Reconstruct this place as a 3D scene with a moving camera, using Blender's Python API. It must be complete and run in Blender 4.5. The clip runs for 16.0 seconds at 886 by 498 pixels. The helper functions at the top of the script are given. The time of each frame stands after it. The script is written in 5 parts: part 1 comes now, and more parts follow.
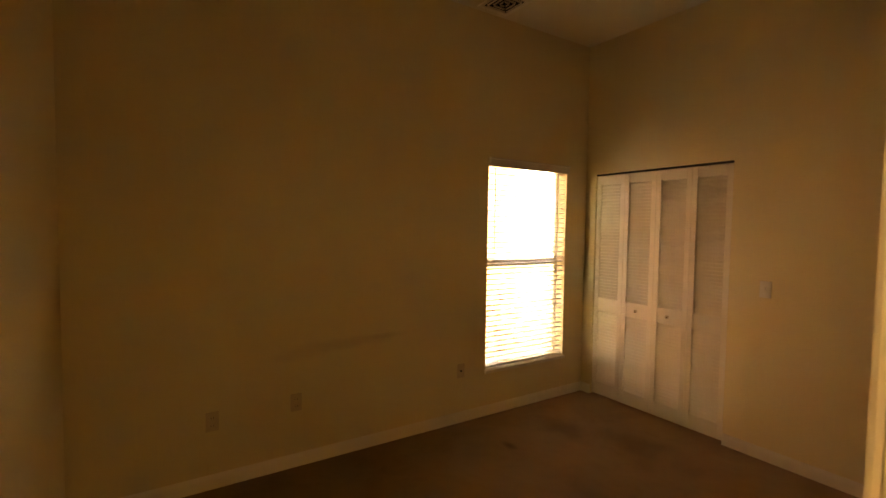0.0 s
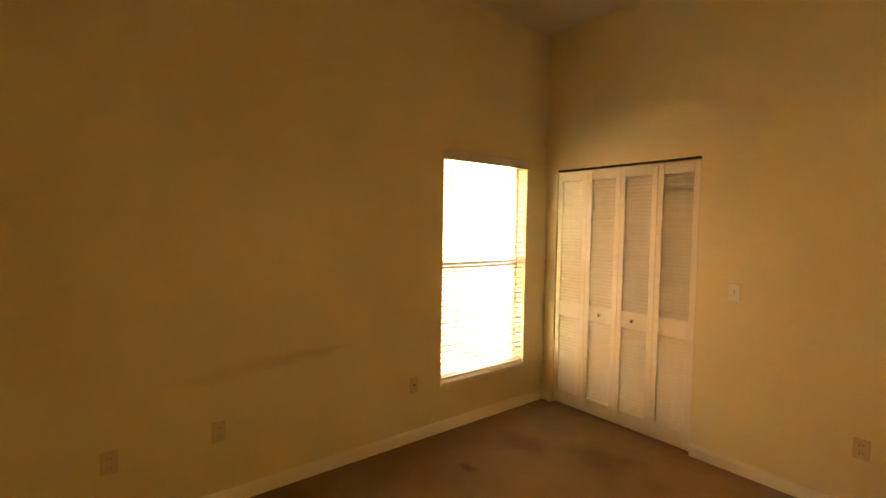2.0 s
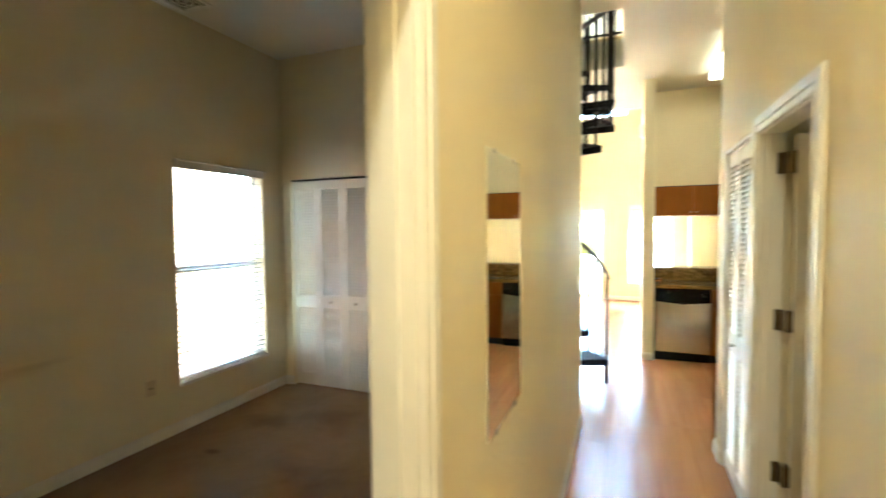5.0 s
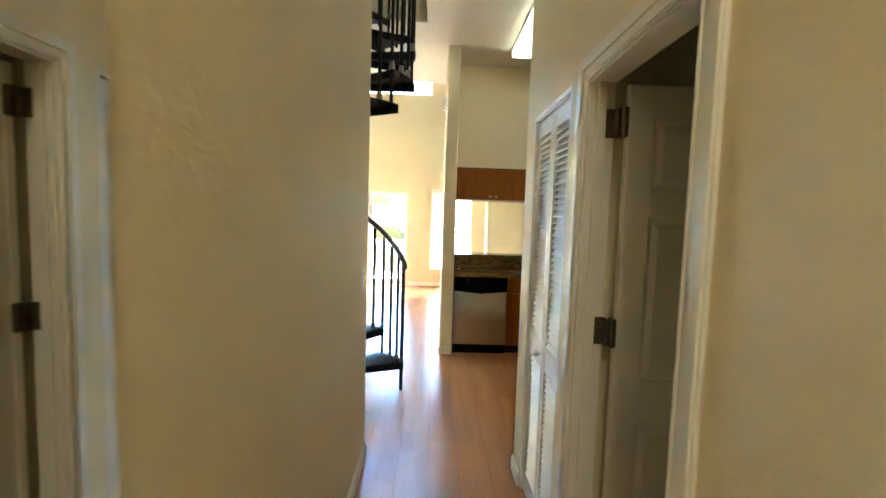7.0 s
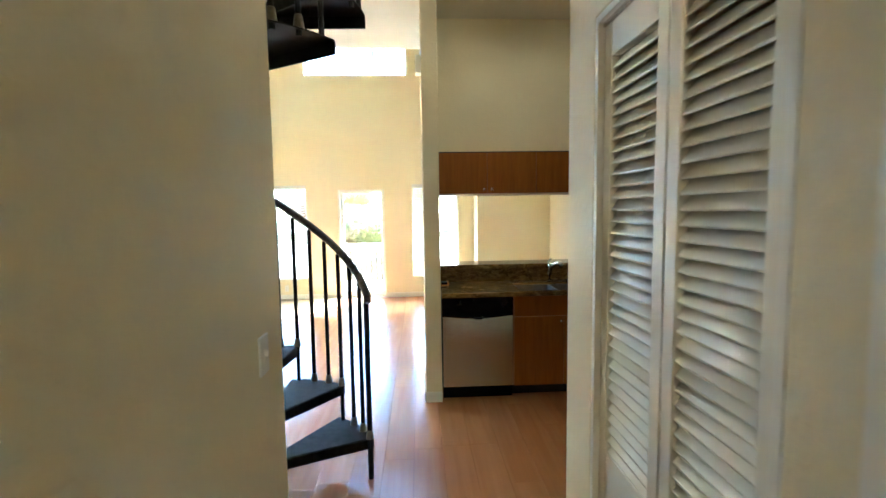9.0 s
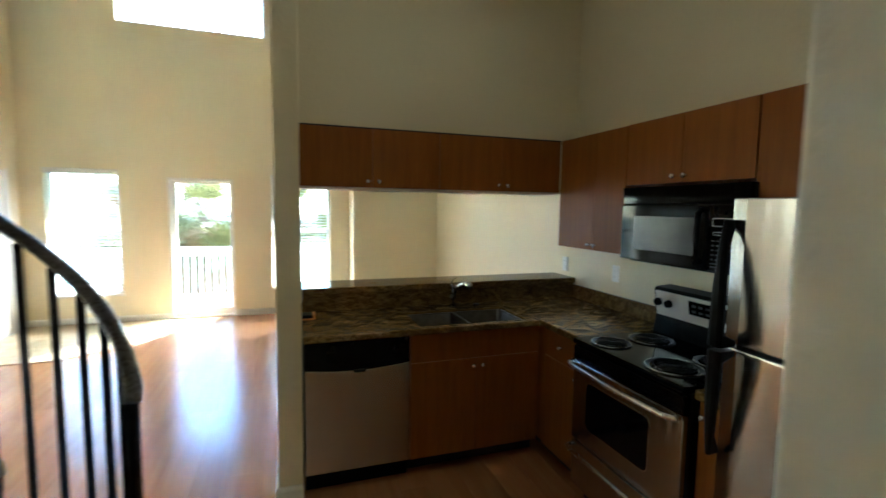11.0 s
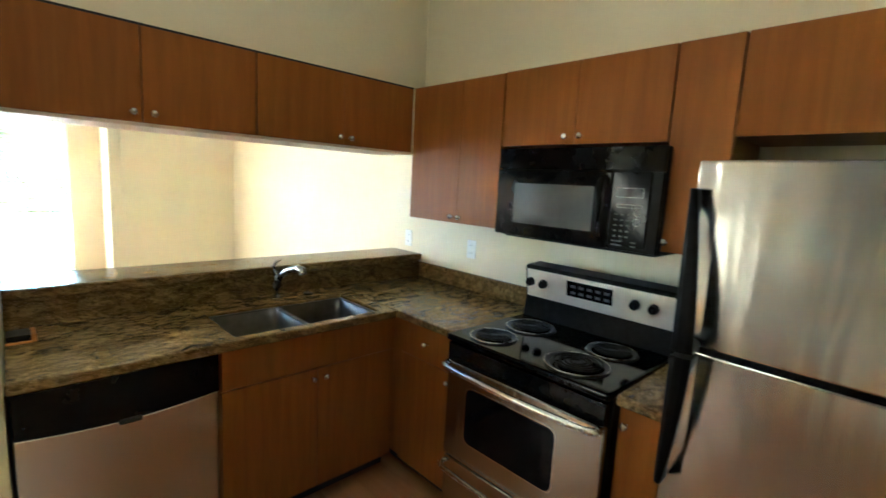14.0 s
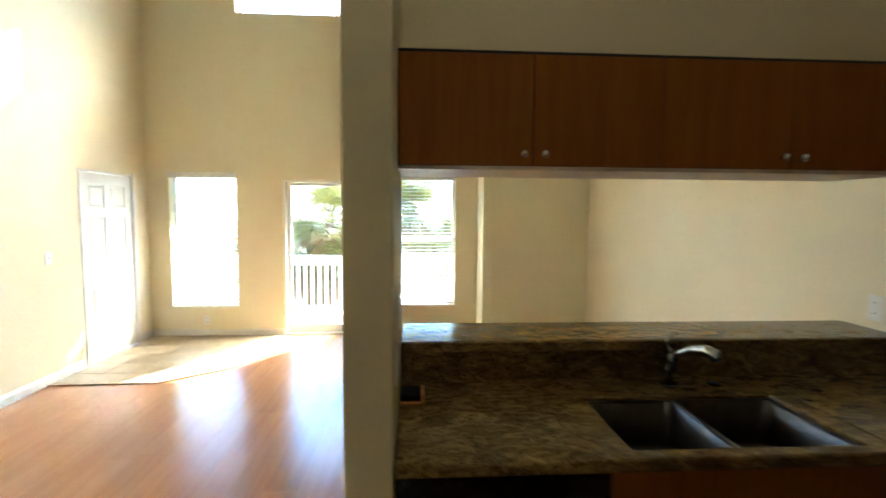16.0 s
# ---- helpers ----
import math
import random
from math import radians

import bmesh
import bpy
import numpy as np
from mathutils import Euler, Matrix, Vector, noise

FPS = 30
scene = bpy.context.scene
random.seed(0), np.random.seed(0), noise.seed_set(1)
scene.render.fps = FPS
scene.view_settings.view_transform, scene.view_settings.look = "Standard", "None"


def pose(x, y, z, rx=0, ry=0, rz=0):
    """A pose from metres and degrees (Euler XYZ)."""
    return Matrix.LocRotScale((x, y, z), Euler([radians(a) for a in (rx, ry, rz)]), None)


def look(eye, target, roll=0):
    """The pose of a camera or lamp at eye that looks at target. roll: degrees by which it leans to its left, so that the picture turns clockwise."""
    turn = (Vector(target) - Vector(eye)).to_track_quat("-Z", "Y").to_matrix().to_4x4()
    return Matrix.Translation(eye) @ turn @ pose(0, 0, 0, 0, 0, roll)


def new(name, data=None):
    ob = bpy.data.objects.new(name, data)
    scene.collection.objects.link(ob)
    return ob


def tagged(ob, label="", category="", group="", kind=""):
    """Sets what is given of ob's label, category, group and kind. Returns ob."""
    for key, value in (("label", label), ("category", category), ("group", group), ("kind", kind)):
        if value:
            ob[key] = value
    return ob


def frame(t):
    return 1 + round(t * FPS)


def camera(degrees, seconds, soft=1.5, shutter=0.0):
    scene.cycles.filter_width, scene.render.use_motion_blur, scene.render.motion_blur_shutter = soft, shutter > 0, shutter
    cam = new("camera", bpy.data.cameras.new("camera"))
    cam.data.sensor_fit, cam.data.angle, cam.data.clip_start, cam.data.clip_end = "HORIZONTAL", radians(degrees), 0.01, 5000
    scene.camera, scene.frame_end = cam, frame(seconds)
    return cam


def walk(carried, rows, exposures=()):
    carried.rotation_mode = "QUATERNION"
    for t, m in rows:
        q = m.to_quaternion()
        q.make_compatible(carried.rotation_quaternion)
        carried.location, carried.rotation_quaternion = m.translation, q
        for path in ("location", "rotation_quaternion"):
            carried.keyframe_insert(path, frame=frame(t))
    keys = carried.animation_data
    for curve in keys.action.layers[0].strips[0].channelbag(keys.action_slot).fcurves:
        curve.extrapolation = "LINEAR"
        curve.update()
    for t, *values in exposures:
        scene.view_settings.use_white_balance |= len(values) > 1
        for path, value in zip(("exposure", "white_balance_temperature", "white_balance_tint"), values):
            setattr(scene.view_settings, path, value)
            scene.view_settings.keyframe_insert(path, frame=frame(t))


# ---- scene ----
cam = camera(88.3, 16.0, shutter=0.5)
PATH = [
    (0, (-0.058, -0.039, 1.599), (-1.735, 1.046, 1.502), 0.8),
    (0.5, (-0.148, -0.031, 1.609), (-1.825, 1.054, 1.504), 1.1),
    (1, (-0.25, 0.11, 1.587), (-1.917, 1.208, 1.466), 1.5),
    (1.5, (-0.298, 0.158, 1.605), (-1.913, 1.332, 1.475), 0.9),
    (2, (-0.327, 0.193, 1.603), (-1.896, 1.429, 1.502), 0.9),
    (2.5, (-0.237, 0.139, 1.631), (-1.819, 1.36, 1.56), 0.0),
    (3, (-0.197, 0.1, 1.604), (-1.829, 1.255, 1.545), 0.9),
    (3.5, (-0.11, -0.031, 1.595), (-1.707, 1.172, 1.533), 0.6),
    (4, (-0.007, -0.108, 1.592), (-1.44, 1.286, 1.532), 0.3),
    (4.5, (0.140, -0.228, 1.632), (-1.043, 1.381, 1.531), -0.6),
    (5, (0.263, -0.209, 1.607), (-0.490, 1.642, 1.517), -0.6),
    (5.2, (0.279, -0.165, 1.603), (-0.322, 1.741, 1.510), -0.3),
    (7.3, (0.327, 0.986, 1.561), (0.407, 2.977, 1.388), 1.5),
    (7.5, (0.337, 1.13, 1.574), (0.439, 3.119, 1.387), 1.2),
    (8, (0.355, 1.439, 1.57), (0.497, 3.426, 1.385), 0.8),
    (8.5, (0.38, 1.795, 1.605), (0.505, 3.782, 1.413), -0.9),
    (8.7, (0.374, 1.903, 1.599), (0.477, 3.892, 1.422), -0.9),
    (10.8, (0.471, 3.14, 1.61), (0.993, 5.063, 1.437), 0.6),
    (11, (0.484, 3.245, 1.615), (1.129, 5.13, 1.437), 0.8),
    (11.5, (0.555, 3.471, 1.596), (1.483, 5.233, 1.407), 1.6),
    (12, (0.632, 3.644, 1.582), (1.769, 5.27, 1.335), 1.9),
    (12.5, (0.657, 3.753, 1.568), (1.98, 5.221, 1.26), 2.8),
    (13, (0.66, 3.86, 1.559), (2.099, 5.208, 1.227), 3.4),
    (13.5, (0.641, 3.931, 1.559), (2.105, 5.254, 1.234), 3.5),
    (14, (0.588, 3.97, 1.567), (1.964, 5.394, 1.283), 3.1),
    (14.5, (0.613, 4.05, 1.573), (1.748, 5.68, 1.335), 2.3),
    (15, (0.622, 4.228, 1.585), (1.359, 6.077, 1.389), 1.2),
    (15.5, (0.652, 4.392, 1.588), (1.031, 6.347, 1.399), 1.2),
    (16, (0.611, 4.584, 1.58), (0.728, 6.575, 1.424), 0.4),
]
EXPOSURES = [
    (0.0, 5.85, 20000, 29), (1.5, 6.65, 20000, 24), (3.5, 6.9, 17000, 19), (4.0, 6.9, 12500, 24), (4.5, 6.9, 7200, 8), (5.2, 6.6, 5600, 2),
    (7.3, 5.85, 5400, 5), (8.7, 5.75, 5200, 5), (10.8, 4.65, 5000, 2), (12.5, 5.05, 4950, 3), (13.5, 5.7, 4850, 5),
    (14.6, 6.25, 4850, 3), (15.2, 5.45, 4850, 1), (16.0, 4.5, 5600, 3),
]
walk(cam, [(t, look(eye, target, roll)) for t, eye, target, roll in PATH], EXPOSURES)

# ---- light ----
SUN_WAY = Vector((-0.93, -1.44, -1.16)).normalized()
world = bpy.data.worlds.new("sky")
scene.world = world
world.use_nodes = True
wn = world.node_tree
sky = wn.nodes.new("ShaderNodeTexSky")
sky.sky_type, sky.sun_disc = "NISHITA", False
sky.dust_density = 0.0
sky.sun_elevation = math.asin(-SUN_WAY.z)
sky.sun_rotation = math.atan2(-SUN_WAY.x, -SUN_WAY.y)
wn.links.new(sky.outputs[0], wn.nodes["Background"].inputs[0])
wn.nodes["Background"].inputs[1].default_value = 0.15
sun = new("sun", bpy.data.lights.new("sun", "SUN"))
sun.data.energy, sun.data.angle, sun.data.color = 2.0, radians(0.6), (1.0, 0.95, 0.87)
sun.matrix_world = Matrix.Translation((3, 15, 9)) @ SUN_WAY.to_track_quat("-Z", "Y").to_matrix().to_4x4()


# ---- materials ----
def shader(name, rough=0.6, metal=0.0, spec=0.5):
    m = bpy.data.materials.new(name)
    m.use_nodes = True
    b = m.node_tree.nodes["Principled BSDF"]
    b.inputs["Roughness"].default_value, b.inputs["Metallic"].default_value = rough, metal
    b.inputs["Specular IOR Level"].default_value = spec
    return m, m.node_tree, b


def coords(nt, scale=(1, 1, 1)):
    g, mp = nt.nodes.new("ShaderNodeNewGeometry"), nt.nodes.new("ShaderNodeMapping")
    mp.inputs["Scale"].default_value = scale
    nt.links.new(g.outputs["Position"], mp.inputs[0])
    return mp.outputs[0]


def noise_tex(nt, vec, scale, detail=3.0, rough=0.55, distort=0.0):
    n = nt.nodes.new("ShaderNodeTexNoise")
    n.inputs["Scale"].default_value, n.inputs["Detail"].default_value = scale, detail
    n.inputs["Roughness"].default_value, n.inputs["Distortion"].default_value = rough, distort
    nt.links.new(vec, n.inputs["Vector"])
    return n.outputs["Fac"]


def ramp(nt, fac, stops):
    r = nt.nodes.new("ShaderNodeValToRGB")
    while len(r.color_ramp.elements) < len(stops):
        r.color_ramp.elements.new(0.5)
    for e, (p, c) in zip(r.color_ramp.elements, stops):
        e.position, e.color = p, (*c, 1)
    nt.links.new(fac, r.inputs[0])
    return r.outputs[0]


def mixed(nt, fac, a, b, kind="MIX"):
    x = nt.nodes.new("ShaderNodeMix")
    x.data_type, x.blend_type = "RGBA", kind
    for v, i in ((fac, 0), (a, 6), (b, 7)):
        if isinstance(v, (int, float)):
            x.inputs[i].default_value = v
        elif isinstance(v, tuple):
            x.inputs[i].default_value = (*v, 1)
        else:
            nt.links.new(v, x.inputs[i])
    return x.outputs[2]


def bump(nt, b, height, strength, dist):
    n = nt.nodes.new("ShaderNodeBump")
    n.inputs["Strength"].default_value, n.inputs["Distance"].default_value = strength, dist
    nt.links.new(height, n.inputs["Height"])
    nt.links.new(n.outputs[0], b.inputs["Normal"])


def mapped(nt, fac, lo, hi):
    r = nt.nodes.new("ShaderNodeMapRange")
    r.inputs["To Min"].default_value, r.inputs["To Max"].default_value = lo, hi
    nt.links.new(fac, r.inputs[0])
    return r.outputs[0]


def mottled(name, low, high, scale, rough=0.6, metal=0.0, grain=0.0, grain_scale=200, dist=0.001, stretch=(1, 1, 1), spec=0.5):
    """A surface whose colour wanders between two tones, with a fine relief."""
    m, nt, b = shader(name, rough, metal, spec)
    v = coords(nt, stretch)
    nt.links.new(ramp(nt, noise_tex(nt, v, scale), ((0.3, low), (0.7, high))), b.inputs["Base Color"])
    nt.links.new(mapped(nt, noise_tex(nt, v, scale * 3.1), rough - 0.06, rough + 0.06), b.inputs["Roughness"])
    if grain:
        bump(nt, b, noise_tex(nt, v, grain_scale), grain, dist)
    return m


def wall_paint(name, low, high, rough=0.62, scuffs=()):
    m, nt, b = shader(name, rough, 0, 0.35)
    v = coords(nt)
    base = ramp(nt, noise_tex(nt, v, 1.3, 4), ((0.3, low), (0.72, high)))
    for centre, size, k in scuffs:
        base = mixed(nt, times(nt, blot(nt, v, centre, size, 0.2), k), base, (0.30, 0.23, 0.13))
    nt.links.new(base, b.inputs["Base Color"])
    knock = ramp(nt, noise_tex(nt, v, 38, 3, 0.5, 0.4), ((0.42, (0, 0, 0)), (0.62, (1, 1, 1))))
    bump(nt, b, knock, 0.3, 0.002)
    return m


def blot(nt, vec, centre, size, soft=0.5):
    """How far a place lies inside an uneven stain: 1 in its middle, 0 outside."""
    add = nt.nodes.new("ShaderNodeVectorMath")
    n = nt.nodes.new("ShaderNodeTexNoise")
    n.inputs["Scale"].default_value = 7.0
    nt.links.new(vec, n.inputs["Vector"])
    wob = nt.nodes.new("ShaderNodeVectorMath")
    wob.operation = "MULTIPLY_ADD"
    wob.inputs[1].default_value = tuple(0.7 * k for k in size)
    wob.inputs[2].default_value = tuple(-0.35 * k - c for k, c in zip(size, centre))
    nt.links.new(n.outputs["Color"], wob.inputs[0])
    nt.links.new(vec, add.inputs[0])
    nt.links.new(wob.outputs[0], add.inputs[1])
    div = nt.nodes.new("ShaderNodeVectorMath")
    div.operation = "DIVIDE"
    div.inputs[1].default_value = size
    nt.links.new(add.outputs[0], div.inputs[0])
    ln = nt.nodes.new("ShaderNodeVectorMath")
    ln.operation = "LENGTH"
    nt.links.new(div.outputs[0], ln.inputs[0])
    r = nt.nodes.new("ShaderNodeMapRange")
    r.interpolation_type = "SMOOTHSTEP"
    for k, v in (("From Min", soft), ("From Max", 1.0), ("To Min", 1.0), ("To Max", 0.0)):
        r.inputs[k].default_value = v
    nt.links.new(ln.outputs["Value"], r.inputs[0])
    return r.outputs[0]


def times(nt, fac, k):
    m = nt.nodes.new("ShaderNodeMath")
    m.operation = "MULTIPLY"
    m.inputs[1].default_value = k
    nt.links.new(fac, m.inputs[0])
    return m.outputs[0]


MAT = {}
MAT["wall"] = wall_paint("cream_paint", (0.765, 0.675, 0.455), (0.80, 0.71, 0.49))
MAT["wall_scuffed"] = wall_paint("scuffed_cream_paint", (0.735, 0.65, 0.45), (0.77, 0.69, 0.49), 0.62,
                                  [((-3.06, 1.1, 0.78), (0.3, 0.5, 0.055), 0.2), ((-3.06, 1.42, 0.80), (0.3, 0.22, 0.03), 0.18), ((-3.06, 0.75, 0.74), (0.3, 0.3, 0.05), 0.12)])
MAT["ceiling"] = wall_paint("ceiling_paint", (0.74, 0.71, 0.62), (0.78, 0.75, 0.66), 0.75)
MAT["trim"] = mottled("trim_paint", (0.76, 0.73, 0.65), (0.81, 0.78, 0.70), 3, 0.38, grain=0.1, grain_scale=60)
MAT["door"] = mottled("door_paint", (0.75, 0.71, 0.61), (0.79, 0.75, 0.65), 4, 0.4, grain=0.15, grain_scale=90, stretch=(1, 1, 0.1))
MAT["white_plastic"] = mottled("white_plastic", (0.78, 0.76, 0.70), (0.82, 0.80, 0.74), 30, 0.35)
MAT["blind"] = mottled("blind_white", (0.68, 0.66, 0.61), (0.74, 0.72, 0.67), 20, 0.45)
MAT["black_metal"] = mottled("black_painted_steel", (0.007, 0.0065, 0.0065), (0.016, 0.015, 0.0145), 25, 0.55, grain=0.15, grain_scale=150, spec=0.08)
MAT["black_gloss"] = mottled("black_gloss", (0.003, 0.003, 0.0035), (0.005, 0.005, 0.0055), 12, 0.07, spec=0.13)
MAT["black_plastic"] = mottled("black_plastic", (0.005, 0.005, 0.005), (0.008, 0.008, 0.008), 40, 0.38, grain=0.1, grain_scale=400, spec=0.07)
MAT["chrome"] = mottled("chrome", (0.72, 0.71, 0.69), (0.80, 0.79, 0.77), 30, 0.13, 1.0)
MAT["nickel"] = mottled("brushed_nickel", (0.60, 0.57, 0.52), (0.70, 0.67, 0.62), 40, 0.26, 1.0)
MAT["bronze"] = mottled("dark_hinge_brass", (0.10, 0.075, 0.04), (0.20, 0.15, 0.08), 60, 0.4, 0.9)
MAT["grey_metal"] = mottled("grey_enamel", (0.40, 0.40, 0.37), (0.46, 0.46, 0.43), 8, 0.3, grain=0.05)
MAT["dark_gap"] = mottled("dark_gap", (0.006, 0.005, 0.004), (0.012, 0.010, 0.008), 10, 0.8)
MAT["tape_orange"] = mottled("orange_card", (0.50, 0.17, 0.02), (0.60, 0.22, 0.03), 30, 0.5)
MAT["collar"] = mottled("worn_brass_collar", (0.12, 0.10, 0.07), (0.20, 0.17, 0.12), 60, 0.42, 0.6)
MAT["almond"] = mottled("almond_plastic", (0.58, 0.48, 0.34), (0.64, 0.53, 0.38), 30, 0.38)


def steel(name, axis):
    """Brushed stainless sheet with a faint wave in it."""
    m, nt, b = shader(name, 0.27, 1.0)
    stretch = {"z": (1, 1, 0.012), "h": (0.02, 0.02, 1)}[axis]
    brush = noise_tex(nt, coords(nt, stretch), 260, 2)
    nt.links.new(ramp(nt, brush, ((0.3, (0.40, 0.385, 0.355)), (0.7, (0.44, 0.425, 0.395)))), b.inputs["Base Color"])
    nt.links.new(mapped(nt, brush, 0.17, 0.23), b.inputs["Roughness"])
    wave = noise_tex(nt, coords(nt, (1, 1, 0.10)), 13.0, 1.5, 0.45, 0.5)
    bump(nt, b, wave, 0.5 if axis == "z" else 0.3, 0.007 if axis == "z" else 0.004)
    return m


MAT["satin_steel"] = mottled("satin_steel_fascia", (0.72, 0.68, 0.61), (0.80, 0.76, 0.69), 18, 0.4, 0.75)
MAT["steel"] = steel("stainless_steel", "h")
MAT["steel_v"] = steel("stainless_steel_upright", "z")


def cabinet_wood():
    m, nt, b = shader("cherry_veneer", 0.42, 0, 0.16)
    info = nt.nodes.new("ShaderNodeObjectInfo")
    v = coords(nt, (1, 1, 0.07))
    add = nt.nodes.new("ShaderNodeVectorMath")
    sc = nt.nodes.new("ShaderNodeVectorMath")
    sc.operation = "SCALE"
    sc.inputs[0].default_value = (7, 13, 29)
    nt.links.new(info.outputs["Random"], sc.inputs["Scale"])
    nt.links.new(v, add.inputs[0])
    nt.links.new(sc.outputs[0], add.inputs[1])
    grain = noise_tex(nt, add.outputs[0], 26, 5, 0.6, 0.6)
    fine = noise_tex(nt, add.outputs[0], 170, 3, 0.6)
    c = ramp(nt, grain, ((0.2, (0.205, 0.064, 0.006)), (0.55, (0.27, 0.093, 0.008)), (0.85, (0.325, 0.121, 0.012))))
    c = mixed(nt, mapped(nt, fine, 0.0, 0.22), c, (0.15, 0.042, 0.007))
    nt.links.new(c, b.inputs["Base Color"])
    nt.links.new(mapped(nt, fine, 0.40, 0.50), b.inputs["Roughness"])
    bump(nt, b, fine, 0.08, 0.0006)
    return m


MAT["cherry"] = cabinet_wood()


def granite():
    m, nt, b = shader("brown_granite", 0.14, 0, 0.22)
    v = coords(nt, (0.75, 1.5, 1.5))
    big = noise_tex(nt, v, 15, 5, 0.7, 0.9)
    small = noise_tex(nt, v, 52, 5, 0.72)
    vo = nt.nodes.new("ShaderNodeTexVoronoi")
    vo.inputs["Scale"].default_value = 130
    nt.links.new(v, vo.inputs["Vector"])
    c = ramp(nt, big, ((0.28, (0.035, 0.018, 0.007)), (0.46, (0.14, 0.085, 0.026)), (0.6, (0.265, 0.17, 0.056)), (0.78, (0.39, 0.265, 0.10))))
    c = mixed(nt, ramp(nt, small, ((0.50, (0, 0, 0)), (0.66, (1, 1, 1)))), c, (0.06, 0.034, 0.013))
    c = mixed(nt, ramp(nt, vo.outputs["Distance"], ((0.10, (0.75, 0.75, 0.75)), (0.28, (0, 0, 0)))), c, (0.46, 0.33, 0.165))
    nt.links.new(c, b.inputs["Base Color"])
    nt.links.new(mapped(nt, small, 0.1, 0.22), b.inputs["Roughness"])
    return m


MAT["granite"] = granite()


def laminate():
    m, nt, b = shader("laminate_planks", 0.3)
    info = nt.nodes.new("ShaderNodeObjectInfo")
    v = coords(nt, (1, 0.06, 1))
    add, sc = nt.nodes.new("ShaderNodeVectorMath"), nt.nodes.new("ShaderNodeVectorMath")
    sc.operation = "SCALE"
    sc.inputs[0].default_value = (11, 17, 5)
    nt.links.new(info.outputs["Random"], sc.inputs["Scale"])
    nt.links.new(v, add.inputs[0])
    nt.links.new(sc.outputs[0], add.inputs[1])
    grain = noise_tex(nt, add.outputs[0], 16, 3, 0.5, 0.5)
    c = ramp(nt, grain, ((0.2, (0.37, 0.160, 0.064)), (0.55, (0.43, 0.198, 0.084)), (0.85, (0.475, 0.228, 0.10))))
    tone = ramp(nt, info.outputs["Random"], ((0.0, (0.91, 0.91, 0.91)), (1.0, (1.07, 1.06, 1.04))))
    nt.links.new(mixed(nt, 1.0, c, tone, "MULTIPLY"), b.inputs["Base Color"])
    b.inputs["Roughness"].default_value = 0.25
    bump(nt, b, noise_tex(nt, add.outputs[0], 120, 2), 0.06, 0.0005)
    return m


MAT["laminate"] = laminate()


def carpet():
    m, nt, b = shader("tan_carpet", 0.95, 0, 0.1)
    v = coords(nt)
    blotch = noise_tex(nt, v, 1.9, 5, 0.62, 0.3)
    tuft = noise_tex(nt, v, 240, 2)
    c = ramp(nt, blotch, ((0.28, (0.25, 0.155, 0.085)), (0.5, (0.335, 0.215, 0.125)), (0.75, (0.40, 0.265, 0.16))))
    c = mixed(nt, mapped(nt, tuft, 0.0, 0.5), c, (0.16, 0.10, 0.055))
    for centre, size, k in (((-2.54, 2.17, 0), (0.10, 0.055, 1), 0.6), ((-2.5, 2.72, 0), (0.32, 0.22, 1), 0.45), ((-2.1, 3.0, 0), (0.3, 0.25, 1), 0.3), ((-1.6, 2.1, 0), (0.35, 0.3, 1), 0.25)):
        c = mixed(nt, times(nt, blot(nt, v, centre, size, 0.1), k), c, (0.09, 0.05, 0.025))
    nt.links.new(c, b.inputs["Base Color"])
    bump(nt, b, tuft, 0.9, 0.006)
    return m


MAT["carpet"] = carpet()
MAT["vinyl"] = mottled("tan_tile", (0.32, 0.23, 0.13), (0.44, 0.33, 0.20), 5, 0.4, grain=0.15, grain_scale=40)
MAT["stucco"] = mottled("salmon_stucco", (0.25, 0.135, 0.077), (0.31, 0.172, 0.10), 2, 0.8, grain=0.4, grain_scale=60, dist=0.004)
MAT["concrete"] = mottled("balcony_concrete", (0.42, 0.40, 0.36), (0.52, 0.50, 0.45), 3, 0.8, grain=0.3, grain_scale=60)
MAT["grass"] = mottled("lawn_ground", (0.05, 0.08, 0.02), (0.10, 0.13, 0.04), 0.6, 0.9, grain=0.5, grain_scale=8, dist=0.05)
MAT["asphalt"] = mottled("asphalt", (0.045, 0.045, 0.045), (0.07, 0.07, 0.068), 4, 0.85, grain=0.4, grain_scale=50, dist=0.005)
MAT["bark"] = mottled("palm_bark", (0.16, 0.11, 0.07), (0.28, 0.20, 0.13), 9, 0.9, grain=0.8, grain_scale=30, dist=0.02)
MAT["leaf"] = mottled("palm_leaf", (0.17, 0.165, 0.05), (0.30, 0.265, 0.09), 3, 0.45)
MAT["dead_leaf"] = mottled("dry_frond", (0.22, 0.12, 0.05), (0.32, 0.19, 0.09), 3, 0.7)
MAT["roof"] = mottled("roof_shingle", (0.12, 0.10, 0.09), (0.2, 0.17, 0.15), 6, 0.85, grain=0.4, grain_scale=20, dist=0.02)


def glass(name="window_glass"):
    m, nt, b = shader(name, 0.02)
    b.inputs["Transmission Weight"].default_value = 1.0
    b.inputs["IOR"].default_value = 1.45
    b.inputs["Base Color"].default_value = (0.96, 0.98, 0.97, 1)
    return m


